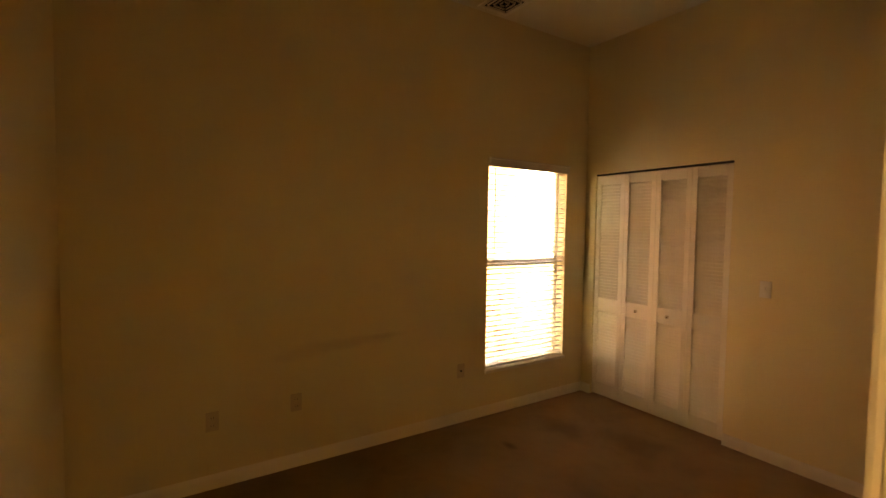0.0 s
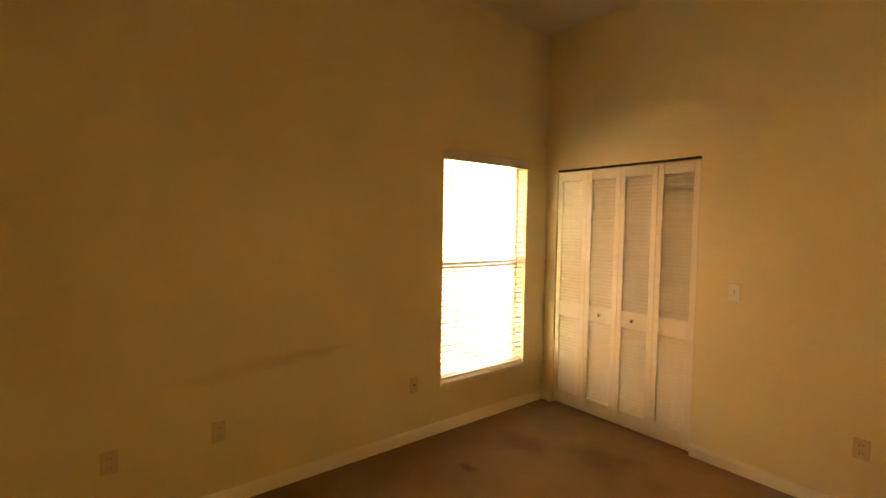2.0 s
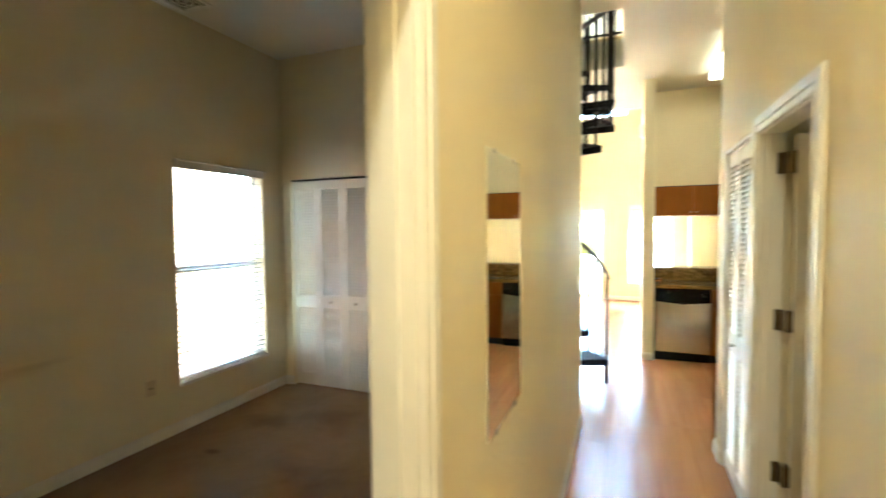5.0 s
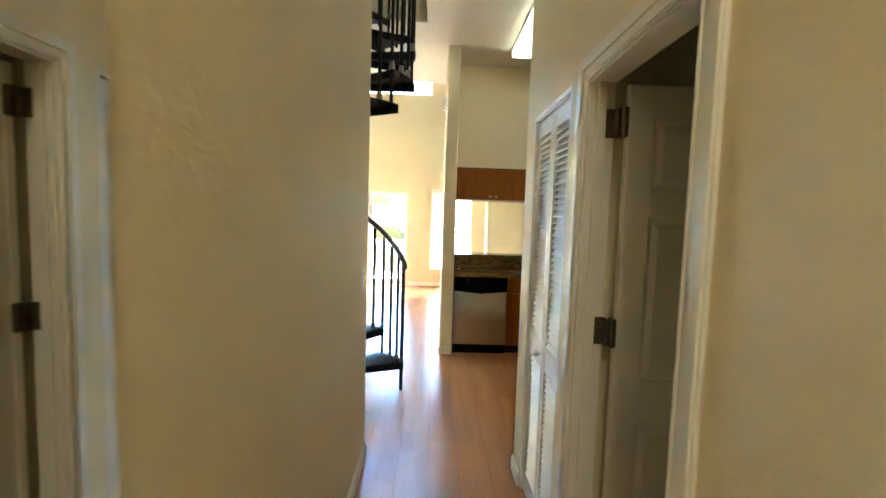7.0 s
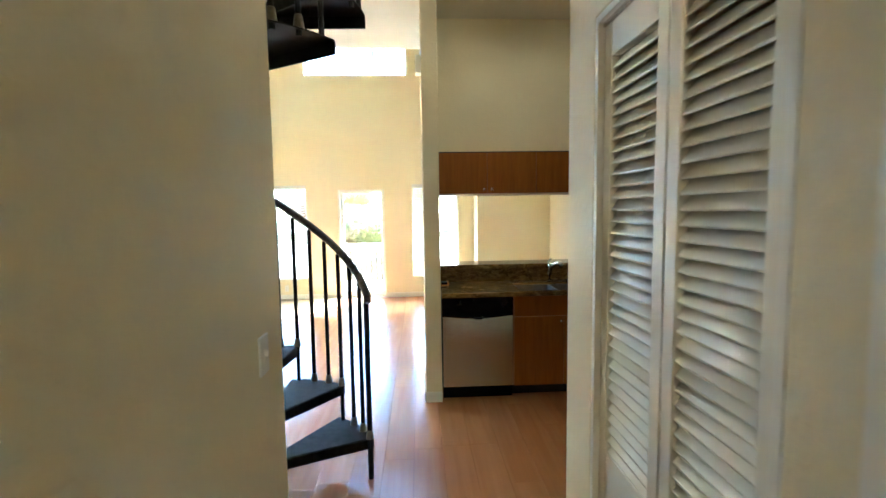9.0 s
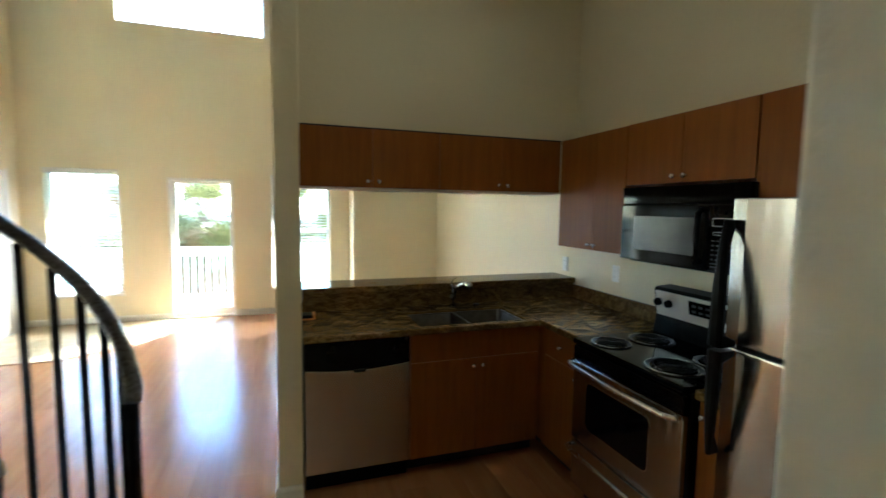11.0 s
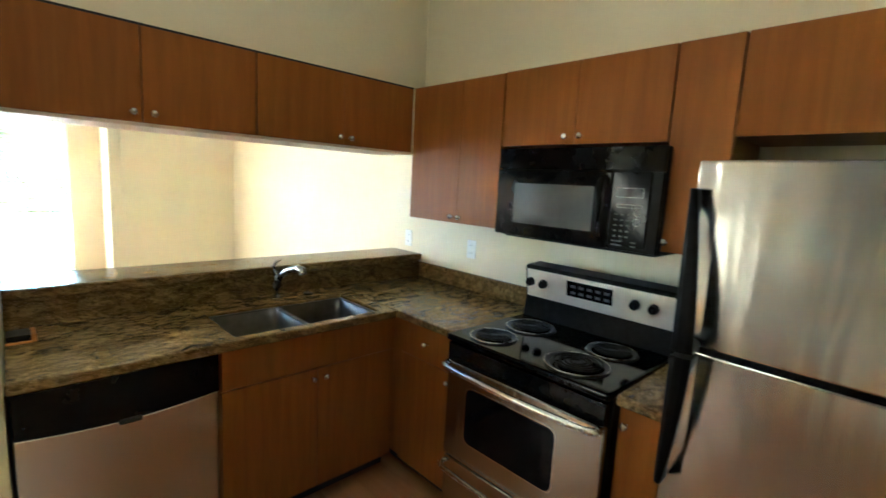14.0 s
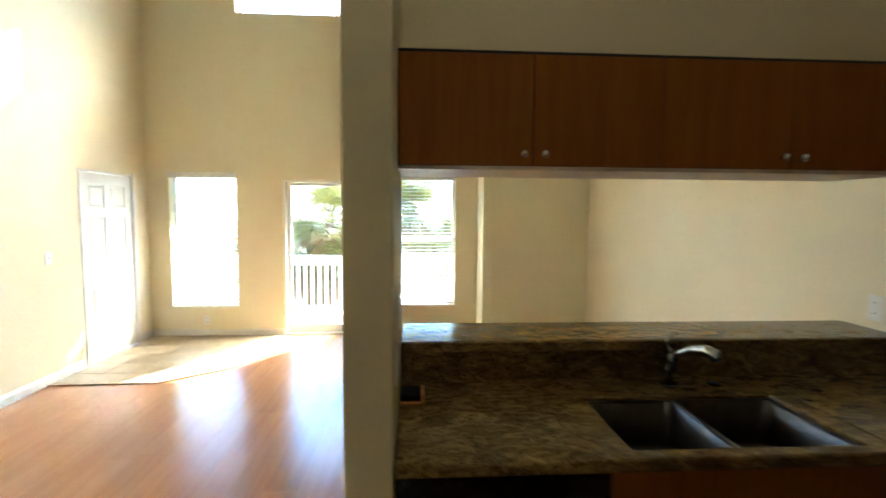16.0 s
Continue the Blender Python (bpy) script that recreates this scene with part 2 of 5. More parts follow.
MAT["glass"] = glass()
lamp_m, lamp_nt, lamp_b = shader("lit_diffuser", 0.4)
lamp_b.inputs["Base Color"].default_value = (0.85, 0.85, 0.82, 1)
lamp_b.inputs["Emission Color"].default_value = (1.0, 0.90, 0.60, 1)
lamp_b.inputs["Emission Strength"].default_value = 0.15
MAT["lit"] = lamp_m
# glow of the unseen lamp added to brighten the hall
dome_m, dome_nt, dome_b = shader("unseen_dome_glow", 0.3)
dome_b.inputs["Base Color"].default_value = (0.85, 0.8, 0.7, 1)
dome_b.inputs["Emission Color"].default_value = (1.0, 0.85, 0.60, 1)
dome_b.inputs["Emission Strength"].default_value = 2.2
MAT["unseen_dome_glow"] = dome_m


# ---- building helpers ----
def box(bm, x0, y0, z0, x1, y1, z1):
    m = Matrix.LocRotScale(((x0 + x1) / 2, (y0 + y1) / 2, (z0 + z1) / 2), None, (abs(x1 - x0), abs(y1 - y0), abs(z1 - z0)))
    bmesh.ops.create_cube(bm, size=1, matrix=m)
    return bm


def boxes(*dims):
    bm = bmesh.new()
    for d in dims:
        box(bm, *d)
    return bm


def rod(bm, a, b, r, seg=10, r2=None, caps=True):
    a, b = Vector(a), Vector(b)
    m = Matrix.Translation((a + b) / 2) @ (b - a).to_track_quat("Z", "Y").to_matrix().to_4x4()
    bmesh.ops.create_cone(bm, cap_ends=caps, segments=seg, radius1=r, radius2=r if r2 is None else r2, depth=(b - a).length, matrix=m)
    return bm


def rods(*dims):
    bm = bmesh.new()
    for d in dims:
        rod(bm, *d)
    return bm


def ball(bm, c, r, flat=1.0, seg=12):
    bmesh.ops.create_uvsphere(bm, u_segments=seg, v_segments=8, radius=r, matrix=Matrix.LocRotScale(c, None, (1, 1, flat)))
    return bm


def tube(points, r, seg=10):
    """A round bar bent along points."""
    bm = bmesh.new()
    pts = [Vector(p) for p in points]
    rings = []
    for i, p in enumerate(pts):
        d = (pts[min(i + 1, len(pts) - 1)] - pts[max(i - 1, 0)]).normalized()
        u = d.cross(Vector((0, 0, 1)))
        u = u.normalized() if u.length > 1e-4 else Vector((1, 0, 0))
        w = d.cross(u)
        rr = r[i] if isinstance(r, (list, tuple)) else r
        rings.append([bm.verts.new(p + rr * (math.cos(a) * u + math.sin(a) * w)) for a in (2 * math.pi * k / seg for k in range(seg))])
    for a, b in zip(rings, rings[1:]):
        for k in range(seg):
            bm.faces.new((a[k], a[(k + 1) % seg], b[(k + 1) % seg], b[k]))
    bm.faces.new(rings[0]), bm.faces.new(rings[-1][::-1])
    return bm


def prism(outline, axis, lo, hi):
    """A flat outline of (u, v) pairs pushed along an axis. x: (y, z), y: (x, z), z: (x, y)."""
    bm = bmesh.new()
    put = {"x": lambda u, v, w: (w, u, v), "y": lambda u, v, w: (u, w, v), "z": lambda u, v, w: (u, v, w)}[axis]
    a = [bm.verts.new(put(u, v, lo)) for u, v in outline]
    b = [bm.verts.new(put(u, v, hi)) for u, v in outline]
    n = len(outline)
    bm.faces.new(a), bm.faces.new(b[::-1])
    for i in range(n):
        bm.faces.new((a[i], b[i], b[(i + 1) % n], a[(i + 1) % n]))
    return bm


def part(name, bm, mat, parent=None, label="", bevel=0.0, smooth=False, segments=2):
    """Links a bmesh as one mesh object, under a thing or a part where one is given."""
    bmesh.ops.recalc_face_normals(bm, faces=bm.faces)
    me = bpy.data.meshes.new(name)
    bm.to_mesh(me)
    bm.free()
    me.materials.append(MAT[mat])
    ob = new(name, me)
    if bevel:
        mod = ob.modifiers.new("bevel", "BEVEL")
        mod.width, mod.segments, mod.limit_method = bevel, segments, "ANGLE"
        mod.harden_normals = False
    if smooth:
        for p in me.polygons:
            p.use_smooth = True
    if parent:
        ob.parent = parent
    if label:
        ob["label"] = label
    return ob


def thing(name, label, category, at=(0, 0, 0), group=""):
    ob = new(name)
    ob.location = at
    ob.empty_display_size = 0.1
    return tagged(ob, label, category, group)


def fixed(ob, label="", category=""):
    return tagged(ob, label, category, kind="structure")


def slab_with_holes(axis, lo, hi, u0, u1, v0, v1, holes):
    """A wall or slab of a thickness along axis, with rectangular openings (u0, u1, v0, v1) through it."""
    us = sorted({u0, u1, *[min(max(h[k], u0), u1) for h in holes for k in (0, 1)]})
    vs = sorted({v0, v1, *[min(max(h[k], v0), v1) for h in holes for k in (2, 3)]})
    solid = {}
    for i in range(len(us) - 1):
        for j in range(len(vs) - 1):
            cu, cv = (us[i] + us[i + 1]) / 2, (vs[j] + vs[j + 1]) / 2
            solid[i, j] = not any(h[0] < cu < h[1] and h[2] < cv < h[3] for h in holes)
    put = {"x": lambda u, v, w: (w, u, v), "y": lambda u, v, w: (u, w, v), "z": lambda u, v, w: (u, v, w)}[axis]
    bm, made = bmesh.new(), {}

    def vert(i, j, w):
        if (i, j, w) not in made:
            made[i, j, w] = bm.verts.new(put(us[i], vs[j], hi if w else lo))
        return made[i, j, w]

    for (i, j), s in solid.items():
        if not s:
            continue
        for w in (0, 1):
            bm.faces.new([vert(i, j, w), vert(i + 1, j, w), vert(i + 1, j + 1, w), vert(i, j + 1, w)])
        for di, dj, (a, b) in ((-1, 0, ((0, 0), (0, 1))), (1, 0, ((1, 0), (1, 1))), (0, -1, ((0, 0), (1, 0))), (0, 1, ((0, 1), (1, 1)))):
            if not solid.get((i + di, j + dj), False):
                bm.faces.new([vert(i + a[0], j + a[1], 0), vert(i + b[0], j + b[1], 0), vert(i + b[0], j + b[1], 1), vert(i + a[0], j + a[1], 1)])
    return bm


def wall(name, axis, lo, hi, u0, u1, v0, v1, holes=(), mat="wall", label="cream painted drywall with a light knockdown texture"):
    return fixed(part(name, slab_with_holes(axis, lo, hi, u0, u1, v0, v1, holes), mat, bevel=0.006), label, "wall")


# ---- the setting: walls, ceilings, floors ----
CEIL, HIGH = 3.34, 5.7
BW = (2.35, 3.283, 0.385, 2.172)           # bedroom window: y0 y1 z0 z1
CL = (-2.942, -1.726, 0.0, 2.115)         # bedroom closet: x0 x1 z0 z1
BD = (-0.34, 0.545, 0.0, 2.06)            # bedroom doorway: y0 y1 z0 z1
HD = (1.70, 2.43, 0.0, 2.06)             # hall door: y0 y1 z0 z1
LC = (2.62, 3.28, 0.0, 2.09)             # hall closet: y0 y1 z0 z1
LW = (-2.46, -1.645, 0.385, 2.06)        # living room windows: x0 x1 z0 z1
PW = (0.27, 1.11, 0.385, 2.06)
DB = (-1.075, -0.24, 0.0, 1.985)         # balcony door
HW = (-1.59, 0.22, 4.0, 5.1)            # high window
FD = (9.32, 10.18, 0.0, 2.0)             # front door: y0 y1 z0 z1
BACK = -0.42                             # bedroom's back wall
wall("wall_bedroom_window", "x", -3.22, -3.06, BACK - 0.12, 4.3, 0, CEIL, [BW], "wall_scuffed")
wall("wall_bedroom_back", "y", BACK - 0.12, BACK, -3.06, -0.18, 0, CEIL)
wall("wall_bedroom_closet", "y", 3.555, 3.66, -3.06, -0.18, 0, CEIL, [CL])
wall("wall_closet_back", "y", 4.18, 4.3, -3.06, -1.3, 0, CEIL)
wall("wall_closet_side", "x", -1.42, -1.3, 3.66, 4.18, 0, CEIL)
wall("wall_hall_left", "x", -0.18, -0.09, -1.42, 3.60, 0, CEIL, [BD])
wall("wall_hall_end", "y", -1.42, -1.3, -0.09, 0.85, 0, CEIL)
wall("wall_hall_right", "x", 0.85, 0.945, -1.42, 3.49, 0, CEIL, [HD, LC])
wall("wall_bathroom_side", "y", 2.47, 2.57, 0.945, 2.2, 0, CEIL)
wall("wall_bathroom_near", "y", 1.2, 1.3, 0.945, 2.2, 0, CEIL)
wall("wall_bathroom_back", "x", 2.2, 2.3, 1.2, 2.57, 0, CEIL)
wall("wall_hall_closet_back", "x", 1.5, 1.58, 2.57, 3.38, 0, CEIL)
wall("wall_kitchen_near", "y", 3.38, 3.49, 0.945, 2.68, 0, CEIL)
wall("wall_right", "x", 2.68, 2.82, 3.38, 10.64, 0, HIGH)
wall("wall_pass_through", "y", 6.39, 6.51, 0.55, 2.68, 0, CEIL, [(0.55, 2.68, 1.03, 1.752)])
wall("wall_kitchen_end", "x", 0.42, 0.55, 5.76, 6.51, 0, CEIL)
wall("wall_living_left", "x", -2.86, -2.72, 4.3, 10.64, 0, HIGH, [FD])
wall("wall_living_back", "y", 4.3, 4.42, -2.72, -1.3, 0, HIGH)
wall("wall_balcony", "y", 10.48, 10.64, -2.72, 1.40, 0, HIGH, [LW, DB, PW, HW])
wall("wall_jog_side", "x", 1.40, 1.52, 9.97, 10.64, 0, HIGH)
wall("wall_jog", "y", 9.97, 10.09, 1.52, 2.68, 0, HIGH)
wall("wall_loft_back", "y", -1.42, -1.3, -3.22, 2.82, CEIL + 0.3, HIGH)
wall("wall_loft_left", "x", -3.22, -3.1, -1.3, 4.3, CEIL + 0.3, HIGH)
wall("wall_loft_right", "x", 2.68, 2.82, -1.3, 3.38, CEIL + 0.3, HIGH)
WELL = (-1.2, 0.2, 3.78, 5.2)            # stairwell: x0 x1 y0 y1
LOFT = 7.2
fixed(part("ceiling", slab_with_holes("z", CEIL, CEIL + 0.3, -3.22, 2.68, -1.42, LOFT, [WELL, (-3.3, -2.72, 4.3, 9)]), "ceiling", bevel=0.005), "off-white textured drywall ceiling under the loft", "ceiling")
fixed(part("ceiling_high", boxes((-3.22, -1.42, HIGH, 2.82, 10.64, HIGH + 0.15)), "ceiling"), "high off-white drywall ceiling", "ceiling")
fixed(part("floor_carpet", boxes((-3.06, BACK, -0.12, -0.145, 3.555, 0.0)), "carpet"), "worn tan cut-pile carpet with darker stains", "carpet")
fixed(part("floor", boxes((-3.22, -1.42, -0.3, 2.82, 10.64, -0.125)), "concrete"), "floor slab", "floor")
fixed(part("floor_closet", boxes((-3.06, 3.555, -0.12, -1.3, 4.3, -0.002)), "carpet"), "tan carpet inside the closet", "carpet")
fixed(part("floor_bathroom", boxes((0.945, 1.2, -0.12, 2.2, 2.57, -0.002), (0.945, 2.57, -0.12, 1.5, 3.38, -0.004)), "vinyl"), "tan vinyl floor", "floor")


# ---- floors in pieces ----
def plank_floor():
    floor = fixed(part("floor_wood", boxes((-2.72, -1.3, -0.12, 2.68, 10.48, -0.012)), "dark_gap"), "glossy orange-brown laminate plank floor", "floor")
    rng, wide, long, shared = random.Random(4), 0.19, 1.22, {}
    n = 29
    for i in range(n):
        x0 = -2.72 + i * wide
        x1 = min(x0 + wide, 2.68)
        hall = x1 > -0.145 and x0 < 0.86
        a, b = (-1.3 if hall else 3.6), 10.48
        y = a - rng.random() * long
        while y < b:
            lo, hi = max(y, a), min(y + long, b)
            y += long
            if hi - lo < 0.03:
                continue
            if hi <= 3.62:
                l, r = max(x0, -0.145), min(x1, 0.9)
            else:
                l, r = x0, x1
            size = (round(r - l, 4), round(hi - lo, 4))
            if size not in shared:
                g = 0.0005
                bm = boxes((g, g, -0.011, size[0] - g, size[1] - g, 0))
                me = bpy.data.meshes.new("plank")
                for e in [f for f in bm.faces if f.normal.z < -0.5]:
                    bm.faces.remove(e)
                bm.to_mesh(me)
                bm.free()
                me.materials.append(MAT["laminate"])
                shared[size] = me
            p = new("plank", shared[size])
            p.location, p.parent = (l, lo, 0), floor


def entry_tiles():
    """Square tan tiles on a pad with a slanted edge by the front door."""
    edge = [(-2.72, 8.79), (-1.76, 8.81), (-1.2, 9.24), (-1.0, 9.7), (-1.075, 10.48), (-2.72, 10.48)]
    pad = fixed(part("floor_entry", prism(edge, "z", -0.005, 0.004), "grout"), "tan square floor tiles at the entry door", "floor")
    side, tiles = 0.305, []
    for i in range(6):
        for j in range(6):
            x, y = -2.72 + i * side, 8.79 + j * side
            bm = bmesh.new()
            bmesh.ops.create_grid(bm, x_segments=1, y_segments=1, size=0.5, matrix=Matrix.LocRotScale((x + side / 2, y + side / 2, 0), None, (side - 0.004, side - 0.004, 1)))
            for k in range(len(edge)):
                p, q = Vector(edge[k]), Vector(edge[(k + 1) % len(edge)])
                d = (q - p).normalized()
                out = Vector((d.y, -d.x, 0))
                geom = bm.verts[:] + bm.edges[:] + bm.faces[:]
                bmesh.ops.bisect_plane(bm, geom=geom, plane_co=(p.x - out.x * 0.003, p.y - out.y * 0.003, 0), plane_no=out, clear_outer=True)
            if not bm.faces:
                bm.free()
                continue
            ext = bmesh.ops.extrude_face_region(bm, geom=bm.faces[:])
            bmesh.ops.translate(bm, verts=[v for v in ext["geom"] if isinstance(v, bmesh.types.BMVert)], vec=(0, 0, 0.0065))
            part("tile", bm, "vinyl", pad)
    strip = [Vector((*p, 0.006)) for p in edge[:5]]
    fixed(part("trim_threshold", tube(strip, 0.006, 6), "transition"), "thin wood edge strip around the entry tiles", "trim")


MAT["grout"] = mottled("grout", (0.20, 0.15, 0.09), (0.26, 0.20, 0.13), 30, 0.85)
MAT["transition"] = mottled("transition_strip", (0.25, 0.11, 0.045), (0.33, 0.15, 0.06), 20, 0.4)


# ---- trim ----
def skirting(name, points, side=1):
    """A baseboard along a run of floor points; side: +1 stands to the left of the run."""
    bm = bmesh.new()
    for (ax, ay), (bx, by) in zip(points, points[1:]):
        d = Vector((bx - ax, by - ay, 0)).normalized()
        n = Vector((-d.y, d.x, 0)) * side
        prof = [(0, 0), (0.014, 0), (0.014, 0.062), (0.010, 0.076), (0.004, 0.086), (0, 0.086)]
        a, b = [], []
        for u, z in prof:
            a.append(bm.verts.new(Vector((ax, ay, z)) + n * u))
            b.append(bm.verts.new(Vector((bx, by, z)) + n * u))
        k = len(prof)
        bm.faces.new(a), bm.faces.new(b[::-1])
        for i in range(k):
            bm.faces.new((a[i], b[i], b[(i + 1) % k], a[(i + 1) % k]))
    return fixed(part(name, bm, "trim"), "off-white painted wooden baseboard", "baseboard")


def casing(name, axis, face, out, u0, u1, top, wide=0.085):
    """A moulded door casing on one face of a wall; out: the way it stands proud."""
    bm = bmesh.new()
    steps = ((0.0, wide, 0.012), (wide * 0.45, wide * 0.93, 0.018), (0.004, wide * 0.16, 0.016))
    for a, b, t in steps:
        for seg in (("l", u0 - b, u0 - a, 0, top + b), ("r", u1 + a, u1 + b, 0, top + b), ("t", u0 - a, u1 + a, top + a, top + b)):
            _, p, q, z0, z1 = seg
            f0, f1 = face, face + out * t
            if axis == "x":
                box(bm, f0, p, z0, f1, q, z1)
            else:
                box(bm, p, f0, z0, q, f1, z1)
    return fixed(part(name, bm, "trim", bevel=0.003), "moulded off-white door casing", "trim")


def jamb(name, lo, hi, u0, u1, top):
    """The lining of a doorway in a wall across x, with its stop."""
    return fixed(part(name, boxes((lo, u0, 0, hi, u0 + 0.02, top), (lo, u1 - 0.02, 0, hi, u1, top), (lo, u0 + 0.02, top - 0.02, hi, u1 - 0.02, top),
                                  ((lo + hi) / 2 - 0.02, u1 - 0.03, 0, (lo + hi) / 2 + 0.015, u1 - 0.02, top - 0.02),
                                  ((lo + hi) / 2 - 0.02, u0 + 0.02, 0, (lo + hi) / 2 + 0.015, u0 + 0.03, top - 0.02)), "trim", bevel=0.002), "off-white painted door lining with a stop", "trim")


def trim():
    skirting("baseboard_bedroom_window", [(-3.06, 3.555), (-3.06, BACK)])
    skirting("baseboard_bedroom_back", [(-3.06, BACK), (-0.18, BACK)])
    skirting("baseboard_bedroom_closet", [(-0.18, 3.555), (CL[1] + 0.005, 3.555)])
    skirting("baseboard_bedroom_corner", [(CL[0] - 0.005, 3.555), (-3.06, 3.555)])
    skirting("baseboard_bedroom_hall", [(-0.18, BD[1] + 0.07), (-0.18, 3.555)])
    skirting("baseboard_hall_left", [(-0.18, 3.60), (-0.09, 3.60), (-0.09, BD[1] + 0.07)])
    skirting("baseboard_hall_left_near", [(-0.09, BD[0] - 0.07), (-0.09, -1.3), (0.85, -1.3), (0.85, HD[0] - 0.09)])
    skirting("baseboard_hall_right", [(0.85, HD[1] + 0.09), (0.85, LC[0] - 0.01)])
    skirting("baseboard_hall_corner", [(0.85, LC[1] + 0.01), (0.85, 3.49), (1.85, 3.49)])
    skirting("baseboard_kitchen_end", [(2.68, 6.51), (0.42, 6.51), (0.42, 5.76), (0.55, 5.76)], -1)
    skirting("baseboard_balcony_left", [(DB[0] - 0.01, 10.48), (-2.72, 10.48), (-2.72, FD[1] + 0.05)])
    skirting("baseboard_living_left", [(-2.72, FD[0] - 0.05), (-2.72, 4.42)])
    skirting("baseboard_living_right", [(2.68, 6.51), (2.68, 9.97), (1.40, 9.97), (1.40, 10.48), (DB[1] + 0.01, 10.48)])
    casing("trim_bedroom_door_hall", "x", -0.09, 1, BD[0] + 0.012, BD[1] - 0.012, BD[3] - 0.012, 0.075)
    casing("trim_bedroom_door", "x", -0.18, -1, BD[0] + 0.012, BD[1] - 0.012, BD[3] - 0.012, 0.075)
    jamb("trim_bedroom_jamb", -0.18, -0.09, *BD[:2], BD[3])
    casing("trim_hall_door", "x", 0.85, -1, HD[0] + 0.012, HD[1] - 0.012, HD[3] - 0.012)
    jamb("trim_hall_jamb", 0.85, 0.945, *HD[:2], HD[3])
    jamb("trim_hall_closet", 0.85, 0.945, LC[0], LC[1], LC[3])


# ---- windows ----
def window(name, put, u0, u1, z0, z1, deep, tilt=0.0, sashes=True, mullions=(), label="white aluminium window", blind=True, group="window blinds", sill=True):
    """A window in its opening. put(u, d, z): a place d metres outward from the room's face."""
    def b(bm, ua, da, za, ub, db, zb):
        p, q = put(ua, da, za), put(ub, db, zb)
        box(bm, *[min(x, y) for x, y in zip(p, q)], *[max(x, y) for x, y in zip(p, q)])

    root = fixed(new(name), label, "window")
    d0, d1, f = deep - 0.06, deep - 0.005, 0.035
    bm = bmesh.new()
    b(bm, u0, d0, z0, u0 + f, d1, z1), b(bm, u1 - f, d0, z0, u1, d1, z1)
    b(bm, u0 + f, d0, z0, u1 - f, d1, z0 + f), b(bm, u0 + f, d0, z1 - f, u1 - f, d1, z1)
    part("window_frame", bm, "door", root, bevel=0.003)
    mid = (z0 + z1) / 2 + 0.01
    if sashes:
        bm = bmesh.new()
        b(bm, u0 + f, d0 - 0.02, mid - 0.03, u1 - f, d1 - 0.005, mid + 0.03)
        part("meeting_rail", bm, "door", root, bevel=0.003)
        spans = [(u0 + f, u1 - f, z0 + f, mid - 0.03), (u0 + f, u1 - f, mid + 0.03, z1 - f)]
    else:
        cuts = [u0 + f, *mullions, u1 - f]
        for m in mullions:
            bm = bmesh.new()
            b(bm, m - 0.02, d0, z0 + f, m + 0.02, d1, z1 - f)
            part("mullion", bm, "door", root, bevel=0.003)
        spans = [(p + (0.02 if i else 0), q - (0.02 if i < len(cuts) - 2 else 0), z0 + f, z1 - f) for i, (p, q) in enumerate(zip(cuts, cuts[1:]))]
    for p, q, za, zb in spans:
        bm = bmesh.new()
        b(bm, p, d0 + 0.022, za, q, d0 + 0.027, zb)
        part("pane", bm, "glass", root).visible_shadow = False
    if sill:
        bm = bmesh.new()
        b(bm, u0 - 0.012, -0.022, z0 - 0.022, u1 + 0.012, 0.0, z0 + 0.004)
        b(bm, u0, 0.0, z0, u1, d0, z0 + 0.004)
        part("window_sill", bm, "trim", root, bevel=0.005)
    if not blind:
        return
    bl = thing("window_blind", "white two-inch slatted blind lowered with its slats open", "blind", group=group)
    bm = bmesh.new()
    b(bm, u0 + 0.006, 0.004, z1 - 0.055, u1 - 0.006, 0.062, z1 - 0.002)
    part("headrail", bm, "blind", bl, bevel=0.003)
    bm = bmesh.new()
    b(bm, u0 - 0.004, -0.028, z1 - 0.064, u1 + 0.004, -0.0005, z1 - 0.006)
    b(bm, u0 - 0.008, -0.036, z1 - 0.006, u1 + 0.008, -0.0005, z1 + 0.008)
    part("valance", bm, "blind", bl, "moulded white valance", bevel=0.003)
    top, low = z1 - 0.075, z0 + 0.05
    n = int((top - low) / 0.043)
    bm = bmesh.new()
    b(bm, u0 + 0.01, 0.010, low - 0.036, u1 - 0.01, 0.058, low - 0.016)
    part("bottom_rail", bm, "blind", bl, bevel=0.004)
    me = None
    for i in range(n):
        z = low + i * (top - low) / (n - 1)
        if me is None:
            bm = bmesh.new()
            k = math.tan(radians(tilt))
            prof = [(0.010, -0.024 * k), (0.034, 0.0025), (0.058, 0.024 * k)]
            verts = []
            for u in (u0 + 0.01, u1 - 0.01):
                verts.append([bm.verts.new(put(u, d, h + s)) for s in (0.0, 0.0028) for d, h in prof])
            a, c = verts
            for i0, i1 in ((0, 1), (1, 2), (3, 4), (4, 5), (0, 3), (2, 5)):
                bm.faces.new((a[i0], a[i1], c[i1], c[i0]))
            for q in verts:
                bm.faces.new((q[0], q[1], q[4], q[3])), bm.faces.new((q[1], q[2], q[5], q[4]))
            s = part("slat", bm, "blind", bl)
            me = s.data
        else:
            s = new("slat", me)
            s.parent = bl
        s.location = (0, 0, z)
    for u in (u0 + 0.14, u1 - 0.14):
        part("ladder_cord", rods((put(u, 0.012, low - 0.02), put(u, 0.012, z1 - 0.05), 0.0016, 5), (put(u, 0.056, low - 0.02), put(u, 0.056, z1 - 0.05), 0.0016, 5)), "blind", bl)
